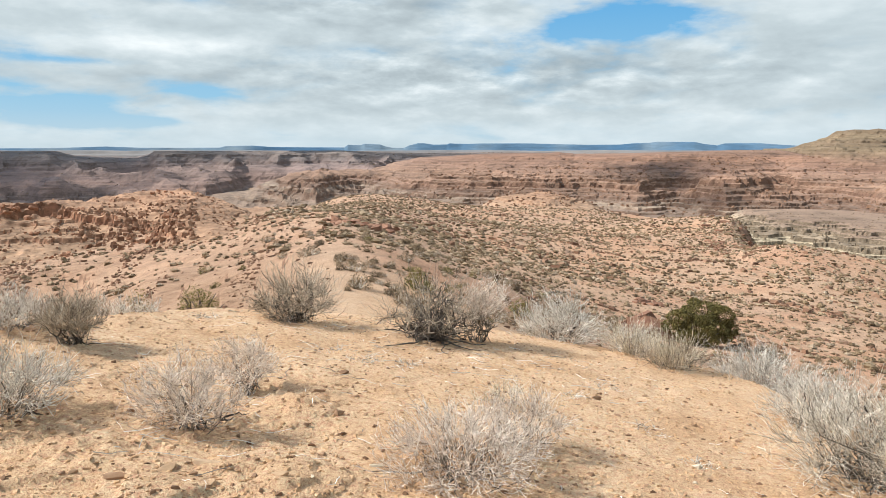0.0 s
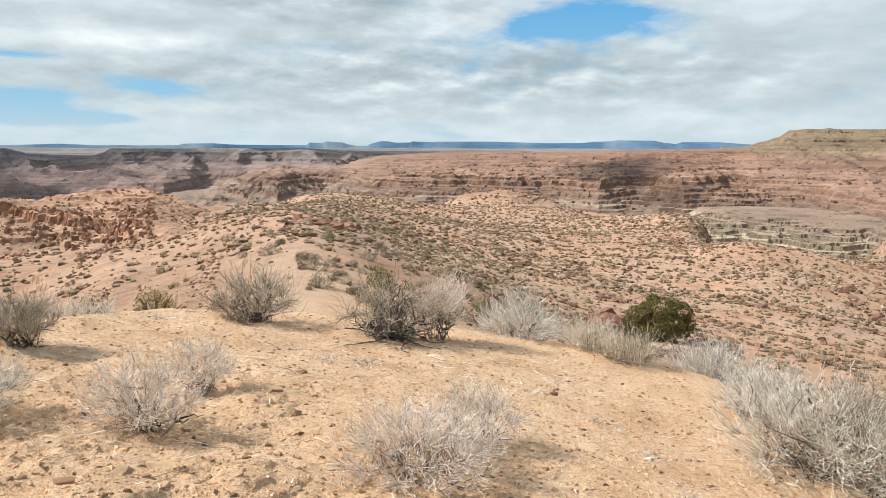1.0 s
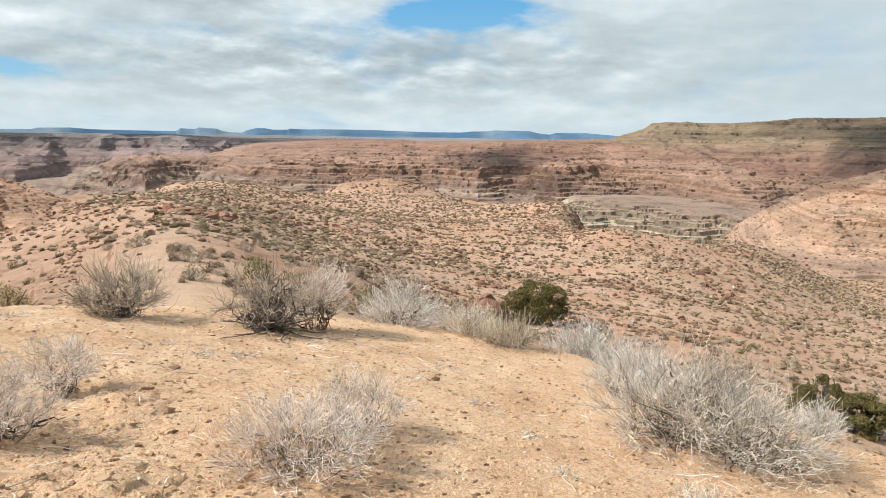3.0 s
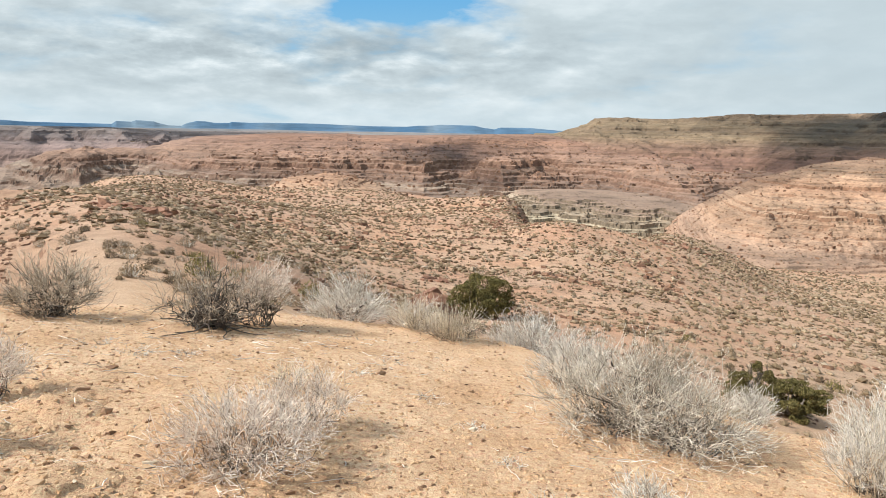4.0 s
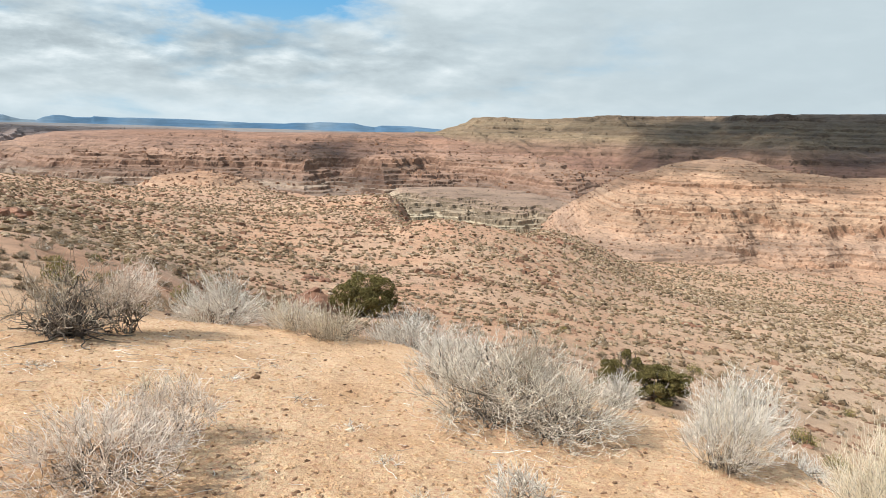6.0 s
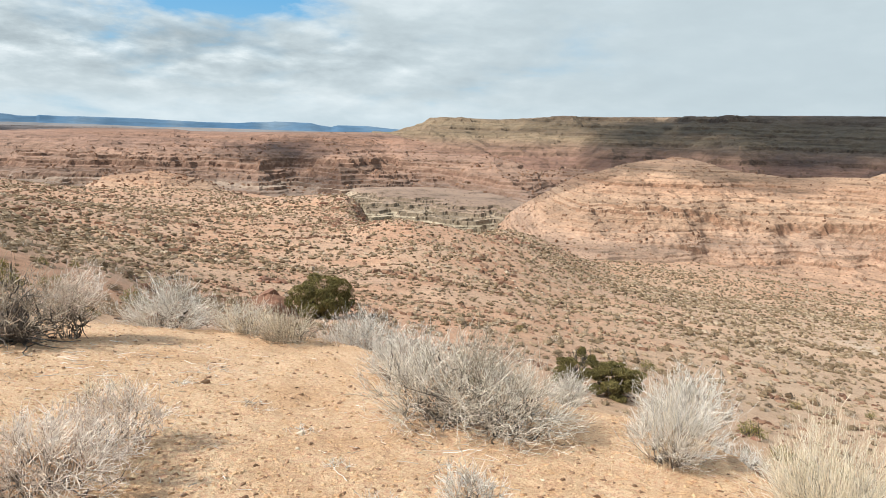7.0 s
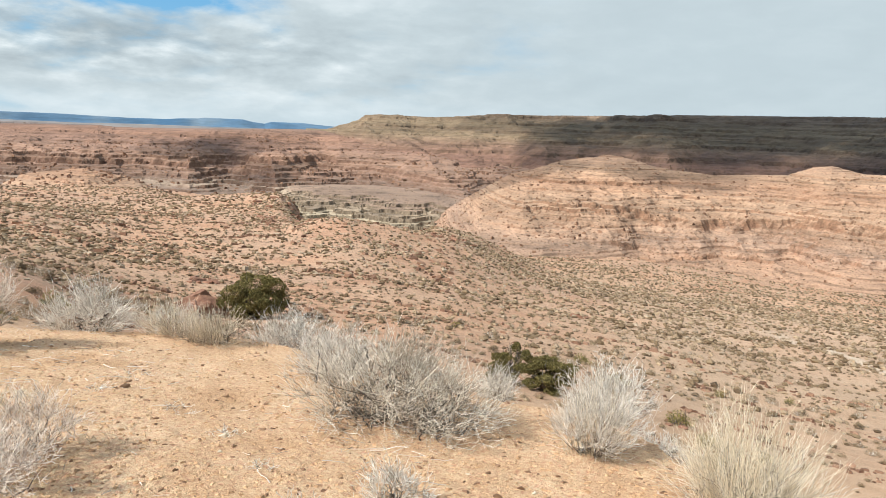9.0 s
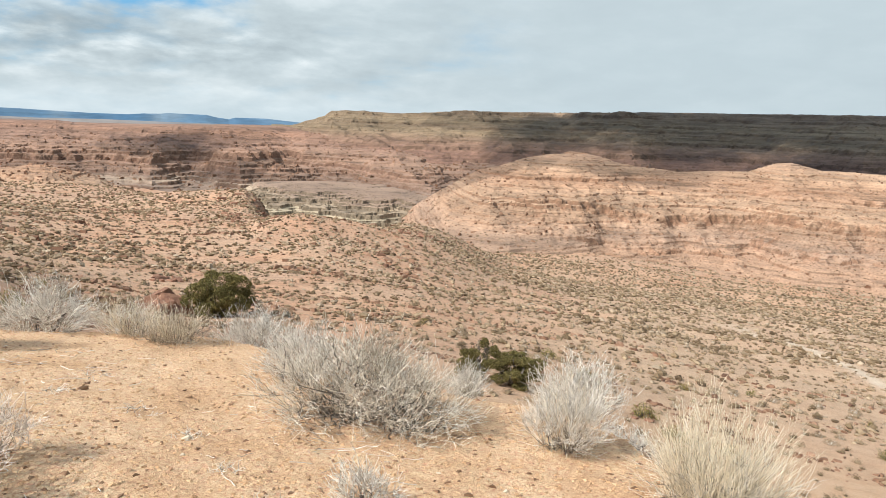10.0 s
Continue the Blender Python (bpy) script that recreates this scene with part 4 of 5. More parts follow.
def shrub(name, x, y, width, height, seed, look_of, label, stems=260, per=4, spread=1.25, thick=0.0022, dark=16, lean=(0, 0), sink=0.02, group="desert shrubs", tangle=0.6, tips=0):
    """A dry shrub that forks three times: limbs from the root, boughs, twigs, and short crooked shoots along the twigs.
    tangle: 0 for straight wands, 1 for crooked twigs."""
    rng = np.random.default_rng(seed)
    root = tagged(new(name), label, "shrub", group)
    root.location = (x, y, float(land(np.array([x]), np.array([y]))[0]) - sink)
    crook = 0.05 + 0.13 * tangle
    n = int(stems * 0.85)
    ends = dome(rng, n, width * 1.04, height * 1.04, spread, lean, 0.62, 1.0, 0.24)
    hubs = dome(rng, max(n // 5, 8), width * 0.80, height * 0.72, spread, lean, 0.45, 0.85, 0.15)
    knees = dome(rng, max(n // 26, 6), width * 0.50, height * 0.34, spread * 1.05, lean, 0.4, 0.9, 0.1)
    start = np.stack([rng.normal(0, 0.035, len(knees)) * width, rng.normal(0, 0.035, len(knees)) * width, np.zeros(len(knees)) - 0.01], -1)
    limb = branch(rng, start, knees, 5, crook * 1.3)
    bough = branch(rng, knees[nearest(hubs, knees)], hubs, 5, crook * 1.2, 0.05)
    twig = branch(rng, hubs[nearest(ends, hubs)], ends, 5, crook, 0.10)
    fork = side_twigs(rng, bough, 2, 0.34 * height, 0.3, 5, 0.15, 0.55, 0.5)
    shoots = side_twigs(rng, np.concatenate([twig, fork]), max(round(per * 0.6), 2), (0.20 - 0.05 * tangle) * height, 0.3, 3, 0.25, 0.35 + 0.35 * tangle, 0.25)
    main = np.concatenate([twig, fork])
    w = np.full((len(main), 1), 0.85)
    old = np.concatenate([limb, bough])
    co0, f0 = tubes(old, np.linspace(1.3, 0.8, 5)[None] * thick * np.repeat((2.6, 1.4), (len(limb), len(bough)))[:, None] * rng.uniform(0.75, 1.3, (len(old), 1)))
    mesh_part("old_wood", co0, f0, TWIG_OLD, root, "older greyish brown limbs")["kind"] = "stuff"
    co1, f1 = tubes(main, np.linspace(1.3, 0.75, 5)[None] * thick * w * rng.uniform(0.75, 1.3, (len(main), 1)))
    co2, f2 = tubes(shoots, np.linspace(0.75, 0.45, 3)[None] * thick * rng.uniform(0.8, 1.2, (len(shoots), 1)))
    mesh_part("crown", co1, f1, look_of, root)["kind"] = "stuff"
    mesh_part("outer_spray", co2, f2, look_of, root)["kind"] = "stuff"
    if tips:
        # wands that stand well above the twigs, thinly spread
        blades = twig_paths(rng, tips, width * 1.05, height * 1.30, 0.98, k=6, start=0.22, wiggle=0.05, lean=lean, short=0.45)
        blades = np.concatenate([blades, side_twigs(rng, blades[:, 3:], 1, 0.14 * height, 0.7, 6, 0.3, 0.25, 0.1)])
        co, f = tubes(blades, np.linspace(1.0, 0.45, 6)[None] * thick * 0.8 * rng.uniform(0.7, 1.3, (len(blades), 1)))
        mesh_part("straw_top", co, f, GRASS_STRAW, root, "fine upright straw-coloured tips")["kind"] = "stuff"
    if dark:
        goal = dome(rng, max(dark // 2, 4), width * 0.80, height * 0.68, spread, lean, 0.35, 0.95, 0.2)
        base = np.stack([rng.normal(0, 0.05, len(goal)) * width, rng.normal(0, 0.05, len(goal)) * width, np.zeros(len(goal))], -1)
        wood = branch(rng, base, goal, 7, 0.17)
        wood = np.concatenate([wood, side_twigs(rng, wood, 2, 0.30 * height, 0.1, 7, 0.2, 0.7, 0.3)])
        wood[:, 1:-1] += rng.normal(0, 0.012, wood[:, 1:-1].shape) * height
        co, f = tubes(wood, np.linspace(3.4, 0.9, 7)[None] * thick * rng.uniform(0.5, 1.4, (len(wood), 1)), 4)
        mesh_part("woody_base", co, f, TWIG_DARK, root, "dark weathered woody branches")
    return root


def at(az, r):
    return r * math.sin(radians(az)), r * math.cos(radians(az))


def leaf_cloud(rng, n, size, slim=0.22):
    """Small leaf slivers round the origin, each its own triangle."""
    c = rng.normal(0, 1, (n, 3))
    a, b = unit(c), unit(np.cross(c, rng.normal(0, 1, (n, 3))))
    s = size * rng.uniform(0.6, 1.3, (n, 1))
    return np.stack([-a * s, b * s * slim * 2, a * s], 1)


def leaves_at(rng, places, size, slim=0.22):
    q = (leaf_cloud(rng, len(places), size, slim) + places[:, None]).reshape(-1, 3)
    return q, np.arange(len(q)).reshape(-1, 3)


def scrub(name, seed, width, height, leafy, wood, label, count=640, leaf=0.042, category="shrub", group="scrub on the slopes"):
    """A low shrub of the middle distance: fine stems with small leaves."""
    rng = np.random.default_rng(seed)
    root = tagged(new(name), label, category, group)
    p = twig_paths(rng, 28, width, height, 1.35, k=4, start=0.2)
    co, f = tubes(p, np.linspace(1.4, 0.7, 4)[None] * 0.008 * np.ones((28, 1)))
    mesh_part("stem_tangle", co, f, wood, root)
    d = unit(rng.normal(0, 1, (count, 3)))
    d[:, 2] = np.abs(d[:, 2])
    lump = np.max(d @ unit(rng.normal(0, 1, (15, 3))).T, axis=1)
    tips = d * np.array([width / 2, width / 2, height]) * ((0.62 + 0.42 * smooth(lump, 0.7, 1.0)) * rng.uniform(0.45, 1.0, count) ** 0.6)[:, None]
    tips[:, 2] = np.maximum(tips[:, 2], 0.02)
    co, f = leaves_at(rng, tips, leaf * width, 0.3)
    mesh_part("foliage", co, f, leafy, root)
    return root


def juniper(x, y, seed, width, height, lobes, label, bare=10):
    rng = np.random.default_rng(seed)
    root = tagged(new("juniper"), label, "tree", "junipers")
    root.location = (x, y, float(land(np.array([x]), np.array([y]))[0]) - 0.05)
    limbs = twig_paths(rng, 14, width * 0.8, height * 0.8, 1.25, k=6, start=0.05, wiggle=0.22, short=0.5)
    co, f = tubes(limbs, np.linspace(1.0, 0.22, 6)[None] * 0.035 * width * rng.uniform(0.5, 1.2, (14, 1)), 6)
    mesh_part("trunk", co, f, BARK, root, "twisted grey trunk and limbs")
    if bare:
        b = twig_paths(rng, bare, width * 0.75, height * 1.02, 0.9, k=6, wiggle=0.2, short=0.8)
        b = np.concatenate([b, side_twigs(rng, b, 4, height * 0.16, k=6)])
        co, f = tubes(b, np.linspace(1.2, 0.3, 6)[None] * 0.012 * np.ones((len(b), 1)), 4)
        mesh_part("bare_branch", co, f, TWIG_DARK, root, "dead grey branches")
    pts = []
    # small tufts break the outline of the main masses
    lobes = list(lobes)
    for lx, ly, lz, lr in lobes[:]:
        for k in range(4):
            d = unit(rng.normal(0, 1, 3))
            lobes.append((lx + d[0] * lr, ly + d[1] * lr, max(lz + abs(d[2]) * lr * 0.8, 0.15), lr * rng.uniform(0.28, 0.5)))
    for lx, ly, lz, lr in lobes:
        n = int(1900 * lr * lr / 0.04)
        d = unit(rng.normal(0, 1, (n, 3)))
        clump = unit(rng.normal(0, 1, (26, 3)))
        near = np.max(d @ clump.T, axis=1)
        rad = lr * (0.62 + 0.42 * smooth(near, 0.75, 1.0)) * rng.uniform(0.72, 1.0, n) ** 0.5
        pts.append(np.array([lx, ly, lz]) + d * rad[:, None] * np.array([1, 1, 0.85]))
    pts = np.concatenate(pts) * np.array([width, width, height])
    pts = pts[pts[:, 2] > 0.05 * height]
    co, f = leaves_at(rng, pts, 0.017 * width, 0.3)
    mesh_part("crown", co, f, LEAF_JUNIPER, root, "dense dark green crown")
    return root


# ---- rocks ----


def rock_mesh(name, seed, flat=0.55):
    """An angular stone about one metre across: the hull of a few scattered corners."""
    g = np.random.default_rng(seed)
    bm = bmesh.new()
    for k in range(16):
        d = unit(g.normal(0, 1, 3)) * 0.5 * g.uniform(0.75, 1.05)
        bm.verts.new((d[0], d[1] * 0.85, np.clip(d[2] * 1.3, -0.42, 0.42) * flat))
    bmesh.ops.convex_hull(bm, input=list(bm.verts))
    loose = [v for v in bm.verts if not v.link_faces]
    bmesh.ops.delete(bm, geom=loose, context="VERTS")
    me = bpy.data.meshes.new(name)
    bm.to_mesh(me)
    bm.free()
    return me


ROCK_MESHES = [rock_mesh("rock", 300 + k, flat) for k, flat in enumerate((0.45, 0.6, 0.8, 0.35, 0.7, 0.5))]


def rock(name, x, y, size, kind, material, label, turn=0.0, tilt=0.0, sink=0.3, group="loose stones", stretch=(1, 1, 1), z=None):
    me = ROCK_MESHES[kind % len(ROCK_MESHES)]
    key = me.name + material.name
    if key not in ROCK_SHARED:
        ROCK_SHARED[key] = me.copy()
        ROCK_SHARED[key].materials.clear()
        ROCK_SHARED[key].materials.append(material)
    ob = tagged(new(name, ROCK_SHARED[key]), label, "stone" if size < 0.6 else "boulder", group)
    if z is None:
        z = float(land(np.array([x]), np.array([y]))[0])
    ob.location = (x, y, z + size * stretch[2] * 0.3 * (0.5 - sink))
    ob.rotation_euler = (radians(tilt), radians(tilt * 0.6), radians(turn))
    ob.scale = (size * stretch[0], size * stretch[1], size * stretch[2])
    return ob


ROCK_SHARED = {}

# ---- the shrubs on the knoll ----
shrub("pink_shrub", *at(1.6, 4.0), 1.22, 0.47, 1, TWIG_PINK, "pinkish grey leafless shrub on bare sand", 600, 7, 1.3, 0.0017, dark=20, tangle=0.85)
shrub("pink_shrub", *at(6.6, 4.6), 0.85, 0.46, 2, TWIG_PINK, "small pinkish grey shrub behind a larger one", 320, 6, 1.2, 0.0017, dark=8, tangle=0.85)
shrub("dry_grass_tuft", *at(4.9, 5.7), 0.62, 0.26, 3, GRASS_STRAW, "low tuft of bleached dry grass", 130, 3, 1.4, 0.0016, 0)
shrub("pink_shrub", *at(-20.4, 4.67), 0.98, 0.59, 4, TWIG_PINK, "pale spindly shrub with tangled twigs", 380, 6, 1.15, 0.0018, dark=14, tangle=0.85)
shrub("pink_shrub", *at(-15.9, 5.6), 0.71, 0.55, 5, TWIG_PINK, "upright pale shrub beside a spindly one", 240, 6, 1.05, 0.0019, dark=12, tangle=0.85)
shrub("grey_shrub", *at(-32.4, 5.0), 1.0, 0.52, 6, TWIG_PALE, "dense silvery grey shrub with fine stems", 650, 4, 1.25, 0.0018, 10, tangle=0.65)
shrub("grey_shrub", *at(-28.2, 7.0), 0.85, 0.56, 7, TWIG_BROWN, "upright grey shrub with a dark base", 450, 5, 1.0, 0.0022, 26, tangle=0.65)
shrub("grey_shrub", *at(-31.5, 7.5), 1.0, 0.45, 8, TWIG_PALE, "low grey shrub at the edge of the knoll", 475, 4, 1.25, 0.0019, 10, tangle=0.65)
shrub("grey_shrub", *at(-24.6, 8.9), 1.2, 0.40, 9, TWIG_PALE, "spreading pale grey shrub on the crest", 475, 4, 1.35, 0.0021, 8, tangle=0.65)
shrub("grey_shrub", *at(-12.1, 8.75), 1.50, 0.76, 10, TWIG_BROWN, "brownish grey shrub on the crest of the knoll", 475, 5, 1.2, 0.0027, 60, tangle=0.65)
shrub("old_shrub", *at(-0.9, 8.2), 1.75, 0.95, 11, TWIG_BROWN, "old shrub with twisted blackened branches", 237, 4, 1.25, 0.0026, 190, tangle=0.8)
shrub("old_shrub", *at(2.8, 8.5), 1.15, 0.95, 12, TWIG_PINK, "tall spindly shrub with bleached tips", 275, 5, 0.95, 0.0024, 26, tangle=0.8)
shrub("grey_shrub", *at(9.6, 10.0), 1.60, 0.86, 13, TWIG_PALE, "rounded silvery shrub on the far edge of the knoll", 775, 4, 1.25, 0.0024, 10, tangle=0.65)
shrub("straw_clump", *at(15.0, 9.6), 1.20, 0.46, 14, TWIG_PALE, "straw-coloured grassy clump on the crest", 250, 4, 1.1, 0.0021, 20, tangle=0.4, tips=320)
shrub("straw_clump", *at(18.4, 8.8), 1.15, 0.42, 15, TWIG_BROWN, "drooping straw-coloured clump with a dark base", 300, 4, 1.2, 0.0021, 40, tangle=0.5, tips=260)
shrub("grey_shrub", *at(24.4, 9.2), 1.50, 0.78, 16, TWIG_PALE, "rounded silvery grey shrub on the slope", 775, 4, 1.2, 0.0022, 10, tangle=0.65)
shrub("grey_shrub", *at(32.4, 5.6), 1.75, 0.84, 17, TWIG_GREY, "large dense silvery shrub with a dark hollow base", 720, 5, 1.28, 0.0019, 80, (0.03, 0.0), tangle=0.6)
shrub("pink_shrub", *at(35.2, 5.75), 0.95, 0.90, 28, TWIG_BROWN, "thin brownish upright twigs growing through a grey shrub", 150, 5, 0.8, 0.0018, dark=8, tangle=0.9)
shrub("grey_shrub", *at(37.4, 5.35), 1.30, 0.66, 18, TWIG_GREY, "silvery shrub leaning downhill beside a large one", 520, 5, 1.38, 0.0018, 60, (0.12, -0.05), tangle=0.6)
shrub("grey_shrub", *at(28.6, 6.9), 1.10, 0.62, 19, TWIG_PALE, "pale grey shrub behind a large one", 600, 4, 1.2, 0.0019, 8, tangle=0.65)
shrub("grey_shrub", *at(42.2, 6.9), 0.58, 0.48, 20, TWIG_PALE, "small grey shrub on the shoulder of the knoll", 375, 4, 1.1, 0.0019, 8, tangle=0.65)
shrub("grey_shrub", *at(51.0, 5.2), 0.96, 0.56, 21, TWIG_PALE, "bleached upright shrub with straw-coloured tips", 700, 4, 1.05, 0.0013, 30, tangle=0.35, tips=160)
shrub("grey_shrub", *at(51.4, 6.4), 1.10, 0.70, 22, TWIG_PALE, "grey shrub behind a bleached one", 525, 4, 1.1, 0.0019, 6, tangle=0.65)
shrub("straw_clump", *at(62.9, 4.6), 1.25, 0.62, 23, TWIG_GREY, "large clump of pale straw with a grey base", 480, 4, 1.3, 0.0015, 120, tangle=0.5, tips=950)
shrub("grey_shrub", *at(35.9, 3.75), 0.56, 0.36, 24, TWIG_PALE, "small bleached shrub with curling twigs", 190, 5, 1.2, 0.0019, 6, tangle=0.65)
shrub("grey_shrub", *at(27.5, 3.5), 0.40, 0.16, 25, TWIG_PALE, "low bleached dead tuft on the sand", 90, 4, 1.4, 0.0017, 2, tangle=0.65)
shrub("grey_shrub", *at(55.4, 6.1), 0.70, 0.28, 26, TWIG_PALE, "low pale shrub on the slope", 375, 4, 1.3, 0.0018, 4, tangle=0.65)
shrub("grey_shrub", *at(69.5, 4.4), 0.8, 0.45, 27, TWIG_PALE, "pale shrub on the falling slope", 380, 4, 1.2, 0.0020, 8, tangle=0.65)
for k, (az, r, w) in enumerate([(13, 6.9, 0.5), (16.4, 5.6, 0.42), (-6.5, 6.7, 0.5), (-3.0, 6.6, 0.4), (20.6, 5.0, 0.3), (-9.5, 7.2, 0.55), (10.8, 6.3, 0.35), (-19, 8.6, 0.5), (24.0, 4.3, 0.25)]):
    shrub("dead_tuft", *at(az, r), w, 0.09, 40 + k, TWIG_PALE, "low withered tuft lying on the sand", 46, 5, 1.5, 0.0018, 0, group="withered tufts")

def roots(owner, seed, count, reach, thick):
    """Dark bare roots that snake over the sand from an old shrub."""
    g = np.random.default_rng(seed)
    ox, oy, oz = owner.location
    for k in range(count):
        a = radians(-150 + 120 * k / max(count - 1, 1)) + g.normal(0, 0.12)
        s = np.linspace(0.1, 1, 12)
        turn = a + np.cumsum(g.normal(0, 0.22, 12))
        step = reach * g.uniform(0.6, 1.1) / 11
        px, py = ox + np.cumsum(np.cos(turn)) * step, oy + np.cumsum(np.sin(turn)) * step
        pz = land(px, py) + 0.012 + 0.05 * (1 - s) ** 2
        path = np.stack([px - ox, py - oy, pz - oz], -1)[None]
        co, f = tubes(path, (np.linspace(1.0, 0.35, 12) * thick * g.uniform(0.7, 1.2))[None], 5)
        mesh_part("root", co, f, TWIG_DARK, owner, "bare dark root on the sand")


roots(bpy.data.objects["old_shrub"], 8, 6, 0.95, 0.013)
roots(bpy.data.objects["pink_shrub"], 9, 4, 0.5, 0.006)

# ---- the junipers ----


def tufts(seed, n, lo, hi):
    """Loose leafy tufts scattered through a thin crown."""
    g = np.random.default_rng(seed)
    return [(math.cos(a) * q, math.sin(a) * q, 0.14 + 0.78 * h * (1 - q * 0.9), g.uniform(lo, hi)) for a, q, h in zip(g.uniform(0, 6.28, n), g.uniform(0.1, 0.42, n), g.uniform(0, 1, n))]


juniper(*at(20.3, 50), 1, 4.6, 3.5, [(-0.28, 0, 0.55, 0.22), (0.0, 0.05, 0.66, 0.26), (0.28, 0, 0.6, 0.22), (-0.1, -0.1, 0.4, 0.24), (0.18, -0.08, 0.38, 0.22), (-0.4, 0.05, 0.34, 0.14), (0.42, 0, 0.32, 0.14), (-0.24, -0.1, 0.22, 0.17), (0.05, -0.16, 0.20, 0.18), (0.28, -0.08, 0.22, 0.16)],
        "round dark green juniper on the red slope", 4)
juniper(*at(44.6, 30.8), 2, 3.0, 1.8, tufts(21, 34, 0.07, 0.13), "low dark juniper with dead branches", 8)
juniper(*at(41.6, 31.2), 3, 2.5, 2.1, tufts(22, 30, 0.06, 0.11), "thin greyish juniper with bare twigs", 22)

# ---- scrub on the slopes ----
rng = np.random.default_rng(7)
KINDS = [scrub("scrub", 60 + k, w, h, leaf, wood, lab) for k, (w, h, leaf, wood, lab) in enumerate([
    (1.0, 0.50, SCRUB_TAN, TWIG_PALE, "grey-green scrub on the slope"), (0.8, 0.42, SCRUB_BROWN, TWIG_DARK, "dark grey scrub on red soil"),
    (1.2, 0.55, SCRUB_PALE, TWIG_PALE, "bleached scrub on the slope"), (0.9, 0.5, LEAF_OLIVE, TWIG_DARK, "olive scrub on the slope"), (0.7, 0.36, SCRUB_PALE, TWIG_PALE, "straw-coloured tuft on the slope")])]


def cover(x, y):
    """How thickly scrub grows, from 0 to 1."""
    r, az = np.hypot(x, y), np.degrees(np.arctan2(x, y))
    c = 0.65 + 0.5 * fbm(x, y, 25, 3, 91)
    c = c * (1 - 0.8 * np.exp(-((az + 11) / 4.0) ** 2) * (1 - smooth(r, 36, 50)))
    c = c * (0.55 + 0.45 * smooth(az, -11, -6))
    return np.clip(c, 0, 1) * (1 - wash(az, r))


def spots(count, r0, r1, a0, a1, seed, power=2.0):
    g = np.random.default_rng(seed)
    az = np.radians(g.uniform(a0, a1, count))
    r = (r0**power + (r1**power - r0**power) * g.uniform(0, 1, count)) ** (1 / power)
    x, y = r * np.sin(az), r * np.cos(az)
    keep = g.uniform(0, 1, count) < cover(x, y)
    return x[keep], y[keep]


xs, ys = spots(900, 13, 55, -38, 76, 5)
x2, y2 = spots(60, 15, 34, -9, 6, 6)
xs, ys = np.concatenate([x2, xs]), np.concatenate([y2, ys])
zs = land(xs, ys)
for k in range(min(len(xs), 275)):
    kind = KINDS[int(rng.choice([0, 0, 0, 1, 1, 2, 3, 4]))]
    s = rng.uniform(0.45, 1.15)
    copy_thing(kind, Matrix.Translation((xs[k], ys[k], zs[k] - 0.03)) @ Matrix.Rotation(rng.uniform(0, 6.28), 4, "Z") @ Matrix.Diagonal((s, s, s * rng.uniform(0.8, 1.2), 1)))
for k, (kd, (az, r, s)) in enumerate(zip(KINDS, [(-3.0, 24, 1.2), (5, 36, 1.0), (1.0, 20, 1.2), (-23.2, 13.5, 1.2), (12, 30, 1.0)])):
    px, py = at(az, r)
    kd.matrix_basis = Matrix.Translation((px, py, float(land(np.array([px]), np.array([py]))[0]) - 0.03)) @ Matrix.Scale(s, 4)
for az, r, s in [(-18.8, 12.5, 0.8), (6.5, 33, 1.5), (-1.8, 29, 1.6), (50, 40, 1.2), (55, 33, 1.3), (57.5, 30, 1.2), (47, 48, 1.3), (69.5, 9.5, 0.5)]:
    px, py = at(az, r)
    copy_thing(KINDS[3], Matrix.Translation((px, py, float(land(np.array([px]), np.array([py]))[0]) - 0.03)) @ Matrix.Scale(s, 4))


for az, r, w, h in [(-23.4, 10.0, 0.62, 0.78), (-19.3, 9.7, 0.66, 0.48)]:
    px, py = at(az, r)
    bush = scrub("olive_shrub", int(r * 10), w, h, LEAF_OLIVE, TWIG_DARK, "yellow-olive leafy shrub on the crest", 2200, 0.026)
    bush.location = (px, py, float(land(np.array([px]), np.array([py]))[0]) - 0.03)


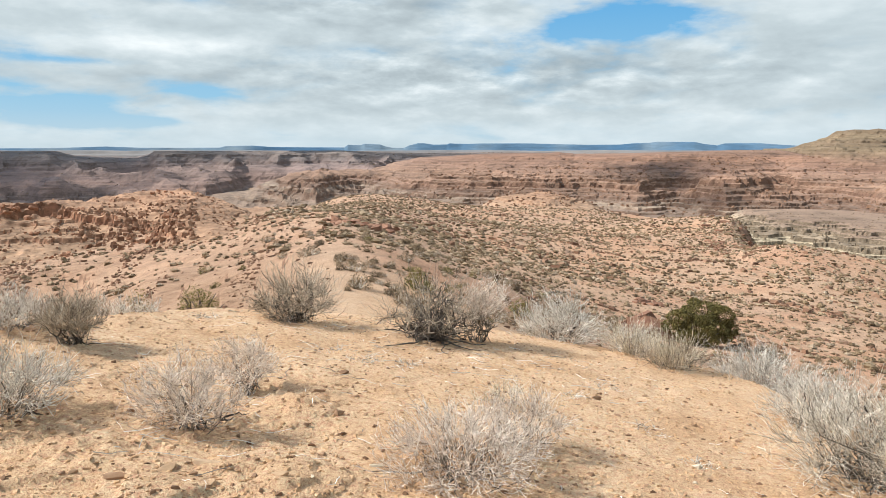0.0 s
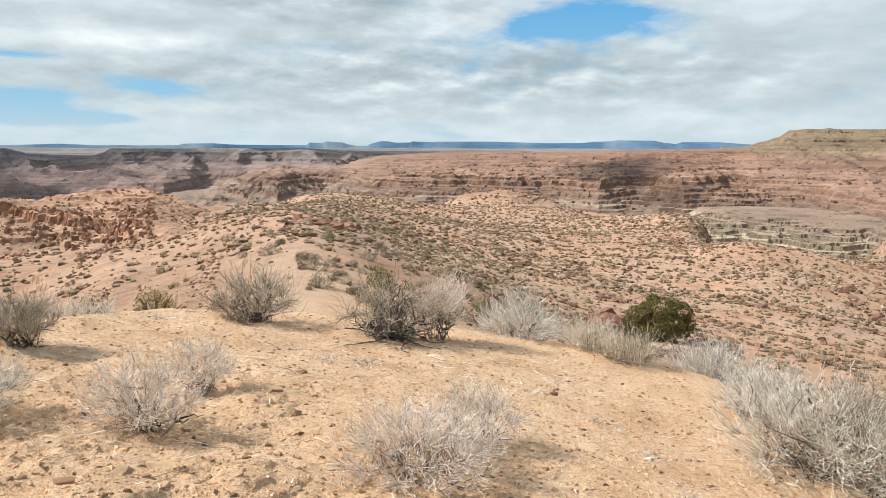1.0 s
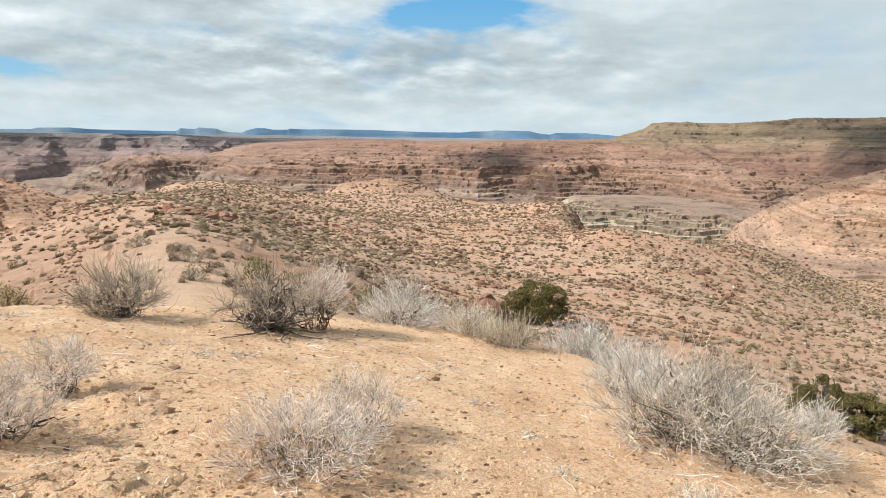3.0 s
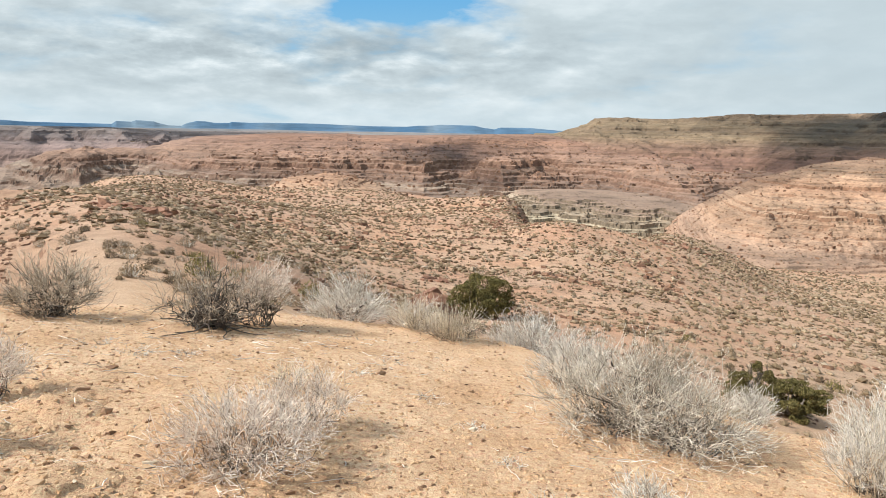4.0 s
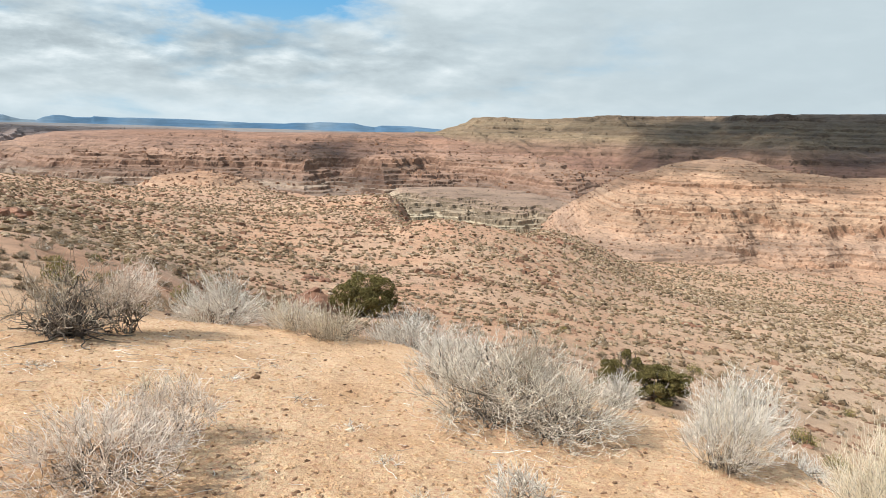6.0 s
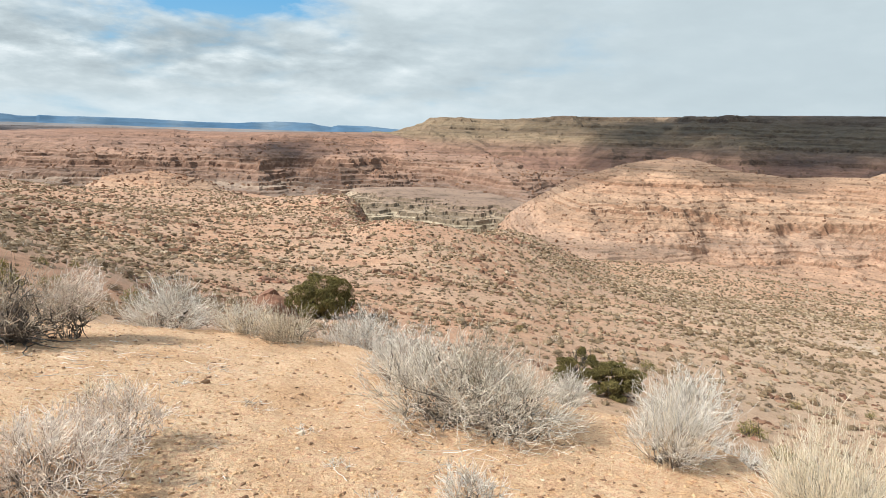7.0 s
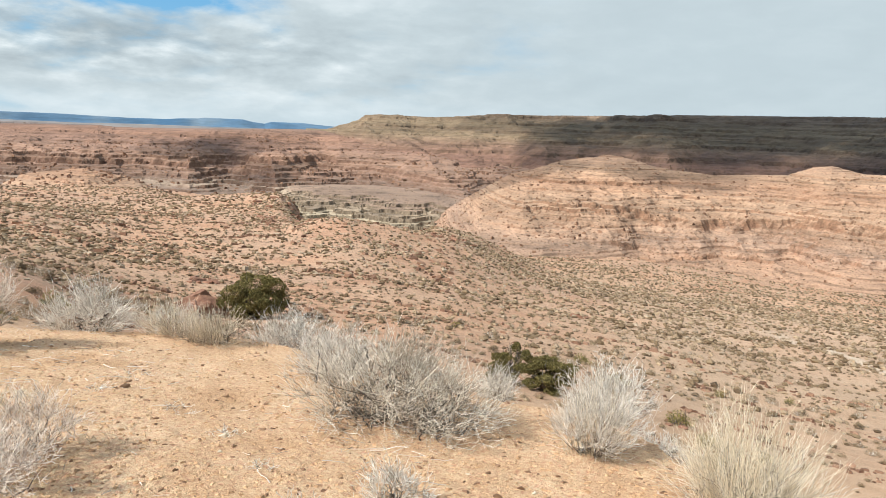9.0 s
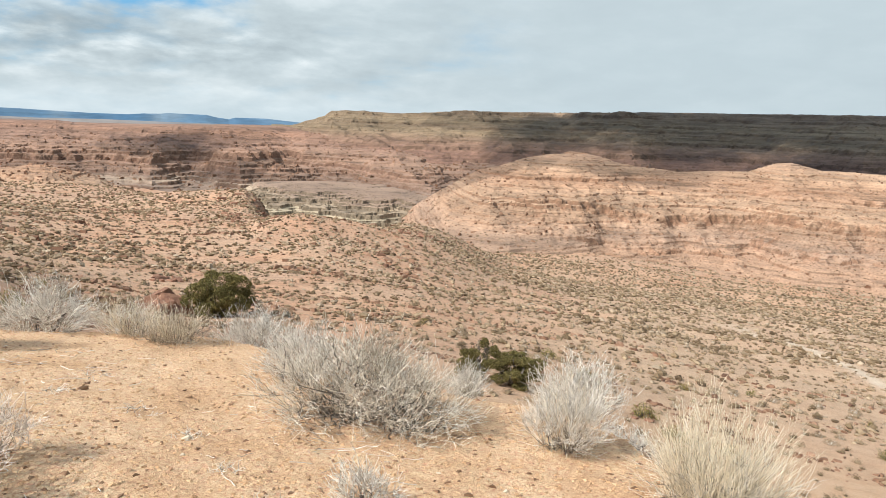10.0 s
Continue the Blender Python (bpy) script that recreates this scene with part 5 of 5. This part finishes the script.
def far_scrub(name, x, y, size, seed, material, label, leaves=12, z=None, core=1.0, leaf=0.13, sides=5):
    """Scrub too far and too many to count: each a lumpy dome with leafy twigs sticking out."""
    g = np.random.default_rng(seed)
    n, m = len(x), sides
    z = land(x, y) if z is None else z
    home = np.stack([x, y, z], -1)[:, None]
    ang = np.arange(m) * 2 * np.pi / m
    rings = ((0.0, 0.42, -0.08), (0.5, 0.46, 0.24))
    body = np.concatenate([np.stack([np.cos(ang + q) * w, np.sin(ang + q) * w, np.full(m, h)], -1) for q, w, h in rings] + [np.array([[0, 0, 0.46]])]) * core
    c = 2 * m + 1
    wide = g.uniform(0.75, 1.3, (n, 1, 3)) * np.array([1, 1, 0.95])
    v = body[None] * g.uniform(0.66, 1.34, (n, c, 1)) * wide * size[:, None, None] + home
    i, j = np.arange(m), np.roll(np.arange(m), -1)
    tri = np.concatenate([np.stack([i, j, j + m], -1), np.stack([i, j + m, i + m], -1), np.stack([i + m, j + m, np.full(m, 2 * m)], -1)])
    f = (tri[None] + np.arange(n)[:, None, None] * c).reshape(-1, 3)
    d = unit(g.normal(0, 1, (n, leaves, 3)))
    d[..., 2] = np.abs(d[..., 2])
    p = d * np.array([0.5, 0.5, 0.46]) * g.uniform(core - 0.2, 1.12, (n, leaves, 1)) * wide * size[:, None, None] + home
    q = leaf_cloud(g, n * leaves, 1.0, 0.3) * np.repeat(size * leaf, leaves)[:, None, None] + p.reshape(-1, 1, 3)
    me = bpy.data.meshes.new(name)
    fill_mesh(me, np.concatenate([v.reshape(-1, 3), q.reshape(-1, 3)]), np.concatenate([f, n * c + np.arange(n * leaves * 3).reshape(-1, 3)]))
    me.materials.append(material)
    return tagged(new(name, me), label, "scrub", kind="stuff")


def strew(wall_name, n, seed, a0=-90, a1=90, r0=0, r1=9999):
    """Random places on a wall's surface."""
    x, y, z = (v.ravel() for v in WALLS[wall_name])
    az, r = np.degrees(np.arctan2(x, y)), np.hypot(x, y)
    ok = np.flatnonzero((az > a0) & (az < a1) & (r > r0) & (r < r1))
    pick = np.random.default_rng(seed).choice(ok, n)
    return x[pick], y[pick], z[pick]


for k, (mt, lab, share) in enumerate([(SCRUB_TAN, "tan-grey scrub scattered over the plain", 1.0), (SCRUB_BROWN, "brown-green scrub dotted over the plain", 1.1), (SCRUB_PALE, "pale dry scrub over the plain", 0.35)]):
    for j, (cnt, r0, r1, a0, lo, hi, leaves, core, leaf) in enumerate([(450, 19, 46, -14, 0.22, 0.65, 150, 0.6, 0.07), (2900, 44, 110, -38, 0.36, 0.95, 44, 0.76, 0.09), (7500, 90, 250, -14, 0.5, 1.15, 8, 0.95, 0.10), (9000, 200, 430, -10, 0.6, 1.5, 2, 1, 0.10), (4000, 160, 335, 36, 0.55, 1.2, 4, 1, 0.10), (9000, 40, 240, -14, 0.16, 0.42, 2, 1, 0.1)]):
        x, y = spots(int(cnt * share), r0, r1, a0, 76, 100 + k + 10 * j, 1.6)
        far_scrub("plain_scrub", x, y, lo * (hi / lo) ** np.random.default_rng(k).uniform(0, 1, len(x)) ** 1.3, 200 + k + 10 * j, mt, lab, leaves, None, core, leaf)

for az, r, k, s in [(67.5, 8.2, 2, 0.8), (70.2, 8.6, 0, 0.8), (72.5, 7.6, 2, 0.9), (65.5, 10.5, 0, 0.9), (58.6, 7.2, 2, 0.7), (56.2, 7.6, 4, 0.8), (69.5, 12, 1, 0.9), (63.5, 8.3, 4, 0.9), (73, 11, 0, 1.0)]:
    px, py = at(az, r)
    copy_thing(KINDS[k], Matrix.Translation((px, py, float(land(np.array([px]), np.array([py]))[0]) - 0.03)) @ Matrix.Scale(s, 4))

# ---- stones ----
for k, (az, r, s, kd, mt, lab, st, turn) in enumerate([
    (-8.3, 6.1, 0.16, 0, ROCK_BROWN, "flat dark brown stone on the sand", (1, 0.6, 0.5), 10), (-10.2, 5.4, 0.13, 3, ROCK_BROWN, "small dark stone on the sand", (1, 0.7, 0.8), 50),
    (-7.3, 5.4, 0.10, 1, ROCK_BROWN, "small brown stone on the sand", (1, 0.7, 0.6), 0), (-8.7, 4.9, 0.12, 2, ROCK_BROWN, "dark crumbling clod on the sand", (1, 0.8, 0.7), 20),
    (-5.6, 3.95, 0.12, 3, ROCK_PALE, "flat pale limestone chip", (1, 0.6, 0.5), 30), (-13.5, 3.6, 0.11, 0, ROCK_TAN, "flat tan stone on the sand", (1, 0.6, 0.6), 5),
    (12.6, 6.4, 0.14, 5, ROCK_BROWN, "brown stone tilted on the sand", (1, 0.5, 0.9), 35), (20.6, 4.95, 0.09, 1, ROCK_PALE, "pale angular pebble on the sand", (1, 0.8, 1), 0),
    (-19.2, 3.85, 0.16, 3, ROCK_TAN, "flat crusted stone half sunk in sand", (1.3, 0.7, 0.5), 20), (-22.2, 3.8, 0.15, 0, ROCK_TAN, "cracked crust of sand and stone", (1.3, 0.7, 0.5), 60),
    (-25.8, 3.75, 0.14, 5, ROCK_BROWN, "brown stone at the edge of a hollow", (1.2, 0.6, 0.6), 10), (-24.5, 4.9, 0.09, 2, ROCK_BROWN, "small dark stone on the sand", (1, 0.8, 0.7), 10),
    (-18.9, 3.6, 0.10, 1, ROCK_TAN, "small tan stone on the sand", (1, 0.7, 0.7), 70), (-4.0, 4.6, 0.07, 4, ROCK_BROWN, "small dark stone on the sand", (1, 0.7, 0.6), 15)]):
    rock("stone", *at(az, r), s, kd, mt, lab, turn, 6, 0.25, "stones on the knoll", st)
g = np.random.default_rng(77)
for k in range(150):
    az, r = g.uniform(-36, 66), 3.0 + 6 * g.uniform(0, 1) ** 1.2
    mt = (ROCK_TAN, ROCK_TAN, ROCK_BROWN, ROCK_PALE)[g.integers(0, 4)]
    rock("stone", *at(az, r), g.uniform(0.02, 0.055), int(g.integers(0, 6)), mt,
         {ROCK_TAN.name: "small tan stone lying on the sand", ROCK_BROWN.name: "small brown stone lying on the sand", ROCK_PALE.name: "small pale stone lying on the sand"}[mt.name],
         g.uniform(0, 360), g.uniform(-15, 15), 0.3, "stones on the knoll", (1, g.uniform(0.5, 0.9), g.uniform(0.5, 1)))


def gravel(name, n, r0, r1, lo, hi, seed, material, label):
    """Loose chips too many to count."""
    g = np.random.default_rng(seed)
    az, r = np.radians(g.uniform(-40, 78, n)), r0 + (r1 - r0) * g.uniform(0, 1, n) ** 1.4
    x, y = r * np.sin(az), r * np.cos(az)
    base = np.array([(-1, -0.7, 0), (1, -0.6, 0), (0.7, 0.8, 0), (-0.8, 0.6, 0), (-0.75, -0.5, 1), (0.8, -0.4, 0.8), (0.15, 0.6, 1)], float)
    v = base[None] * g.uniform(0.55, 1.45, (n, 7, 3)) * (lo * (hi / lo) ** (g.uniform(0, 1, n) ** 2.6))[:, None, None] * np.array([0.5, 0.42, 0.28])
    t = g.uniform(0, 6.28, n)
    c, s = np.cos(t)[:, None], np.sin(t)[:, None]
    v = np.stack([v[..., 0] * c - v[..., 1] * s, v[..., 0] * s + v[..., 1] * c, v[..., 2]], -1) + np.stack([x, y, land(x, y) - 0.002], -1)[:, None]
    tri = np.array([(0, 1, 5), (0, 5, 4), (1, 2, 6), (1, 6, 5), (2, 3, 6), (3, 0, 4), (3, 4, 6), (4, 5, 6)])
    me = bpy.data.meshes.new(name)
    fill_mesh(me, v.reshape(-1, 3), (tri[None] + np.arange(n)[:, None, None] * 7).reshape(-1, 3))
    me.materials.append(material)
    return tagged(new(name, me), label, "gravel", kind="stuff")


gravel("gravel", 26000, 3.0, 9.8, 0.009, 0.042, 5, CHIP_TAN, "loose tan stone chips over the sand")
gravel("gravel", 22000, 3.0, 9.8, 0.011, 0.036, 7, CHIP_SAND, "crumbled clods of sandy soil")
gravel("gravel", 7000, 3.0, 9.8, 0.008, 0.055, 6, CHIP_DARK, "scattered brown stone chips over the sand")


def chips(name, x, y, z, size, seed, material, label, squat=0.35):
    """Angular blocks at given places, joined."""
    g = np.random.default_rng(seed)
    n = len(x)
    base = np.array([(-1, -0.7, -0.3), (1, -0.6, -0.3), (0.7, 0.8, -0.3), (-0.8, 0.6, -0.3), (-0.75, -0.5, 1), (0.8, -0.4, 0.8), (0.15, 0.6, 1)], float)
    v = base[None] * g.uniform(0.6, 1.4, (n, 7, 3)) * size[:, None, None] * np.array([0.6, 0.5, squat])
    t = g.uniform(0, 6.28, n)
    c, s = np.cos(t)[:, None], np.sin(t)[:, None]
    v = np.stack([v[..., 0] * c - v[..., 1] * s, v[..., 0] * s + v[..., 1] * c, v[..., 2]], -1) + np.stack([x, y, z], -1)[:, None]
    tri = np.array([(0, 1, 5), (0, 5, 4), (1, 2, 6), (1, 6, 5), (2, 3, 6), (3, 0, 4), (3, 4, 6), (4, 5, 6)])
    me = bpy.data.meshes.new(name)
    fill_mesh(me, v.reshape(-1, 3), (tri[None] + np.arange(n)[:, None, None] * 7).reshape(-1, 3))
    me.materials.append(material)
    return tagged(new(name, me), label, "rubble", kind="stuff")


def ledge_rubble(name, n, r0, r1, a0, a1, lo, hi, seed, material, label, band=0.10):
    """Broken rock that follows the outcrop of thin beds across the plain."""
    g = np.random.default_rng(seed)
    az, r = np.radians(g.uniform(a0, a1, n)), r0 + (r1 - r0) * g.uniform(0, 1, n)
    x, y = r * np.sin(az), r * np.cos(az)
    z = land(x, y, False) + fbm(x, y, 45, 4, 31) * 2.0
    keep = (np.mod(z, 2.4) / 2.4 < band) & (value_noise(x / 18, y / 18, seed) > 0.35)
    keep |= g.uniform(0, 1, n) < 0.05
    x, y = x[keep], y[keep]
    size = lo * (hi / lo) ** g.uniform(0, 1, len(x)) ** 1.6 * np.clip(np.hypot(x, y) / 110, 0.25, 1)
    return chips(name, x, y, land(x, y), size, seed + 1, material, label)


ledge_rubble("rubble", 26000, 90, 430, -6, 36, 0.4, 1.6, 15, CHIP_RED, "broken red rock along thin ledges of the plain")
ledge_rubble("rubble", 15000, 16, 120, -38, -9, 0.2, 0.8, 16, CHIP_RED, "broken red rock on the slope below the spur", 0.22)
ledge_rubble("rubble", 5000, 25, 130, 5, 74, 0.15, 0.6, 17, CHIP_RED, "scattered red stones on the slope", 0.12)

ledge_rubble("rubble", 9000, 11, 70, 4, 76, 0.3, 1.3, 18, CHIP_RED, "small stones on the slope below the knoll", 0.18)


def strewn(wall_name, n, lo, hi, seed, material, label, squat=0.5, **where):
    x, y, z = strew(wall_name, n, seed, **where)
    return chips("rubble", x, y, z, lo * (hi / lo) ** np.random.default_rng(seed).uniform(0, 1, n) ** 2, seed, material, label, squat)


strewn("rocky_spur", 1300, 0.12, 0.5, 41, CHIP_SPUR, "small red blocks over the rocky spur", 0.5, r0=96, r1=137)
strewn("rocky_spur", 700, 0.25, 1.0, 49, CHIP_SPUR, "tumbled red blocks along the broken cliff", 0.6, r0=84, r1=119, a0=-27, a1=-19)
strewn("rocky_spur", 1300, 0.12, 0.45, 48, CHIP_SPUR, "small red rubble below the rocky spur", 0.5, r0=76, r1=114)
strewn("low_hill", 700, 0.5, 2.4, 42, CHIP_RED, "loose rock over the low hill", r1=465)
strewn("orange_mound", 2200, 0.5, 1.8, 43, CHIP_RED, "loose rock on the ledges of the mound", r1=525)
strewn("red_escarpment", 2600, 1.0, 4.0, 44, CHIP_RED, "fallen blocks below the escarpment", r1=1000)
for k, (wn, cnt, lo, hi, top) in enumerate([("orange_mound", 4200, 0.45, 1.1, 530), ("red_escarpment", 4200, 0.8, 1.9, 1150), ("tan_mesa", 5000, 1.0, 2.3, 1180), ("pale_bench", 900, 0.6, 1.4, 660), ("canyon_wall", 2500, 1.6, 4.0, 2100)]):
    x, y, z = strew(wn, cnt, 50 + k, r1=top)
    far_scrub("wall_scrub", x, y, np.random.default_rng(k).uniform(lo * 0.6, hi * 0.75, cnt), 60 + k, SCRUB_BROWN, "dark scrub dotted over the " + wn.replace("_", " "), 4, z)


def litter(n, seed):
    """Dead twigs lying round the shrubs."""
    g = np.random.default_rng(seed)
    homes = [(-0.9, 8.0), (-12, 8.4), (2, 4.3), (-20, 4.9), (-16, 6.0), (-5, 7.0), (33, 5.0), (12, 7.5), (-28, 6.6), (6, 6.6)]
    pick = g.integers(0, len(homes), n)
    az = np.radians(np.array(homes)[pick, 0] + g.normal(0, 5.0, n))
    r = np.array(homes)[pick, 1] + g.normal(0, 0.6, n)
    x, y, t, ln = r * np.sin(az), r * np.cos(az), g.uniform(0, 6.28, n), 0.05 + 0.22 * g.uniform(0, 1, n) ** 2
    k = np.linspace(-0.5, 0.5, 4)[None]
    px, py = x[:, None] + np.cos(t)[:, None] * ln[:, None] * k, y[:, None] + np.sin(t)[:, None] * ln[:, None] * k
    px = px + g.normal(0, 0.06, px.shape) * ln[:, None]
    path = np.stack([px, py, land(px.ravel(), py.ravel()).reshape(px.shape) + 0.006 + g.uniform(0, 0.015, px.shape)], -1)
    co, f = tubes(path, np.linspace(1, 0.6, 4)[None] * g.uniform(0.0015, 0.004, (n, 1)))
    me = bpy.data.meshes.new("twig_litter")
    fill_mesh(me, co, f)
    me.materials.append(TWIG_PALE)
    tagged(new("twig_litter", me), "dead twigs lying on the sand round the shrubs", "twigs", kind="stuff")


litter(520, 3)

# ---- boulders on the ridge, the slope and the rim of the plain ----
g = np.random.default_rng(99)


def pile(count, az0, az1, r0, r1, lo, hi, material, label, group, flat=0.7):
    for k in range(count):
        az, r = g.uniform(az0, az1), g.uniform(r0, r1)
        rock("boulder", *at(az, r), g.uniform(lo, hi), int(g.integers(0, 6)), material, label, g.uniform(0, 360), g.uniform(-14, 14), 0.2, group, (1.3, g.uniform(0.6, 1), flat))


pile(46, -9.2, -4.0, 57, 66, 0.4, 1.7, ROCK_RED, "dark red slab of the broken ledge on the ridge", "ridge boulders")
pile(12, 15.2, 17.6, 49, 52.5, 1.5, 3.0, ROCK_RED, "red boulder beside the juniper", "boulders by the juniper", 1.3)
pile(10, 15.2, 17.2, 74, 80, 0.6, 1.8, ROCK_RED, "dark red boulder on the plain", "boulders on the plain")
pile(44, 19.5, 25.0, 236, 282, 1.0, 3.6, ROCK_RED, "broken rock along the edge of the plain", "rim boulders")
pile(40, 20.5, 26.5, 186, 215, 0.8, 3.0, ROCK_RED, "broken rock along the rim of the plain", "rim boulders")
pile(22, 34.2, 37.6, 190, 215, 1.0, 3.0, ROCK_RED, "red rock at the end of the plain", "rim boulders")
pile(12, 46.0, 47.5, 95, 100, 0.5, 1.4, ROCK_RED, "red rock low on the slope", "slope boulders")
pile(12, 54.0, 55.6, 32, 36, 0.2, 0.6, ROCK_RED, "small dark red rock on the slope", "slope boulders")


def spur_blocks():
    """Blocks standing along the cliff of the spur and on two ledges below it."""
    for count, az0, az1, r0, r1, lo, hi in ((34, -34, -25, 115.5, 118.5, 0.7, 1.8), (20, -24, -19, 92, 109, 0.6, 1.5), (14, -30.5, -26.5, 106, 108, 0.4, 1.1), (14, -30, -25.5, 95, 98, 0.4, 1.1), (16, -23, -18, 128, 136, 0.5, 1.2)):
        for k in range(count):
            az = g.uniform(az0, az1)
            px, py = at(az, g.uniform(r0, r1))
            size = g.uniform(lo, hi)
            rock("boulder", px, py, size, int(g.integers(0, 6)), ROCK_SPUR, "red block of the broken spur", g.uniform(0, 360), g.uniform(-12, 12), 0.2, "spur blocks", (1, 0.9, 1.2), float(spur_height(np.array([px]), np.array([py]))[0]))


spur_blocks()

for k in range(9):
    rock("outcrop", *at(31.2 + k * 0.36, 478 + 6 * math.sin(k * 1.7)), 6.5 + 2 * math.sin(k * 2.3), k, ROCK_PALE, "white chalk outcrop in the valley", 20 * k, 3, 0.1, "chalk outcrops", (1.3, 0.8, 0.8), -62.5)
for k, (az, r, size) in enumerate([(55.8, 352, 7), (56.5, 350, 8), (57.2, 351, 6), (59.0, 347, 7), (59.9, 346, 9), (60.8, 346, 8), (61.6, 347, 7), (63.0, 349, 6)]):
    rock("outcrop", *at(az, r), size, k, ROCK_PALE, "pale rock ledge at the foot of the mound", 80 - az, 4, 0.2, "pale ledges", (1.6, 0.6, 0.35), -63.0)
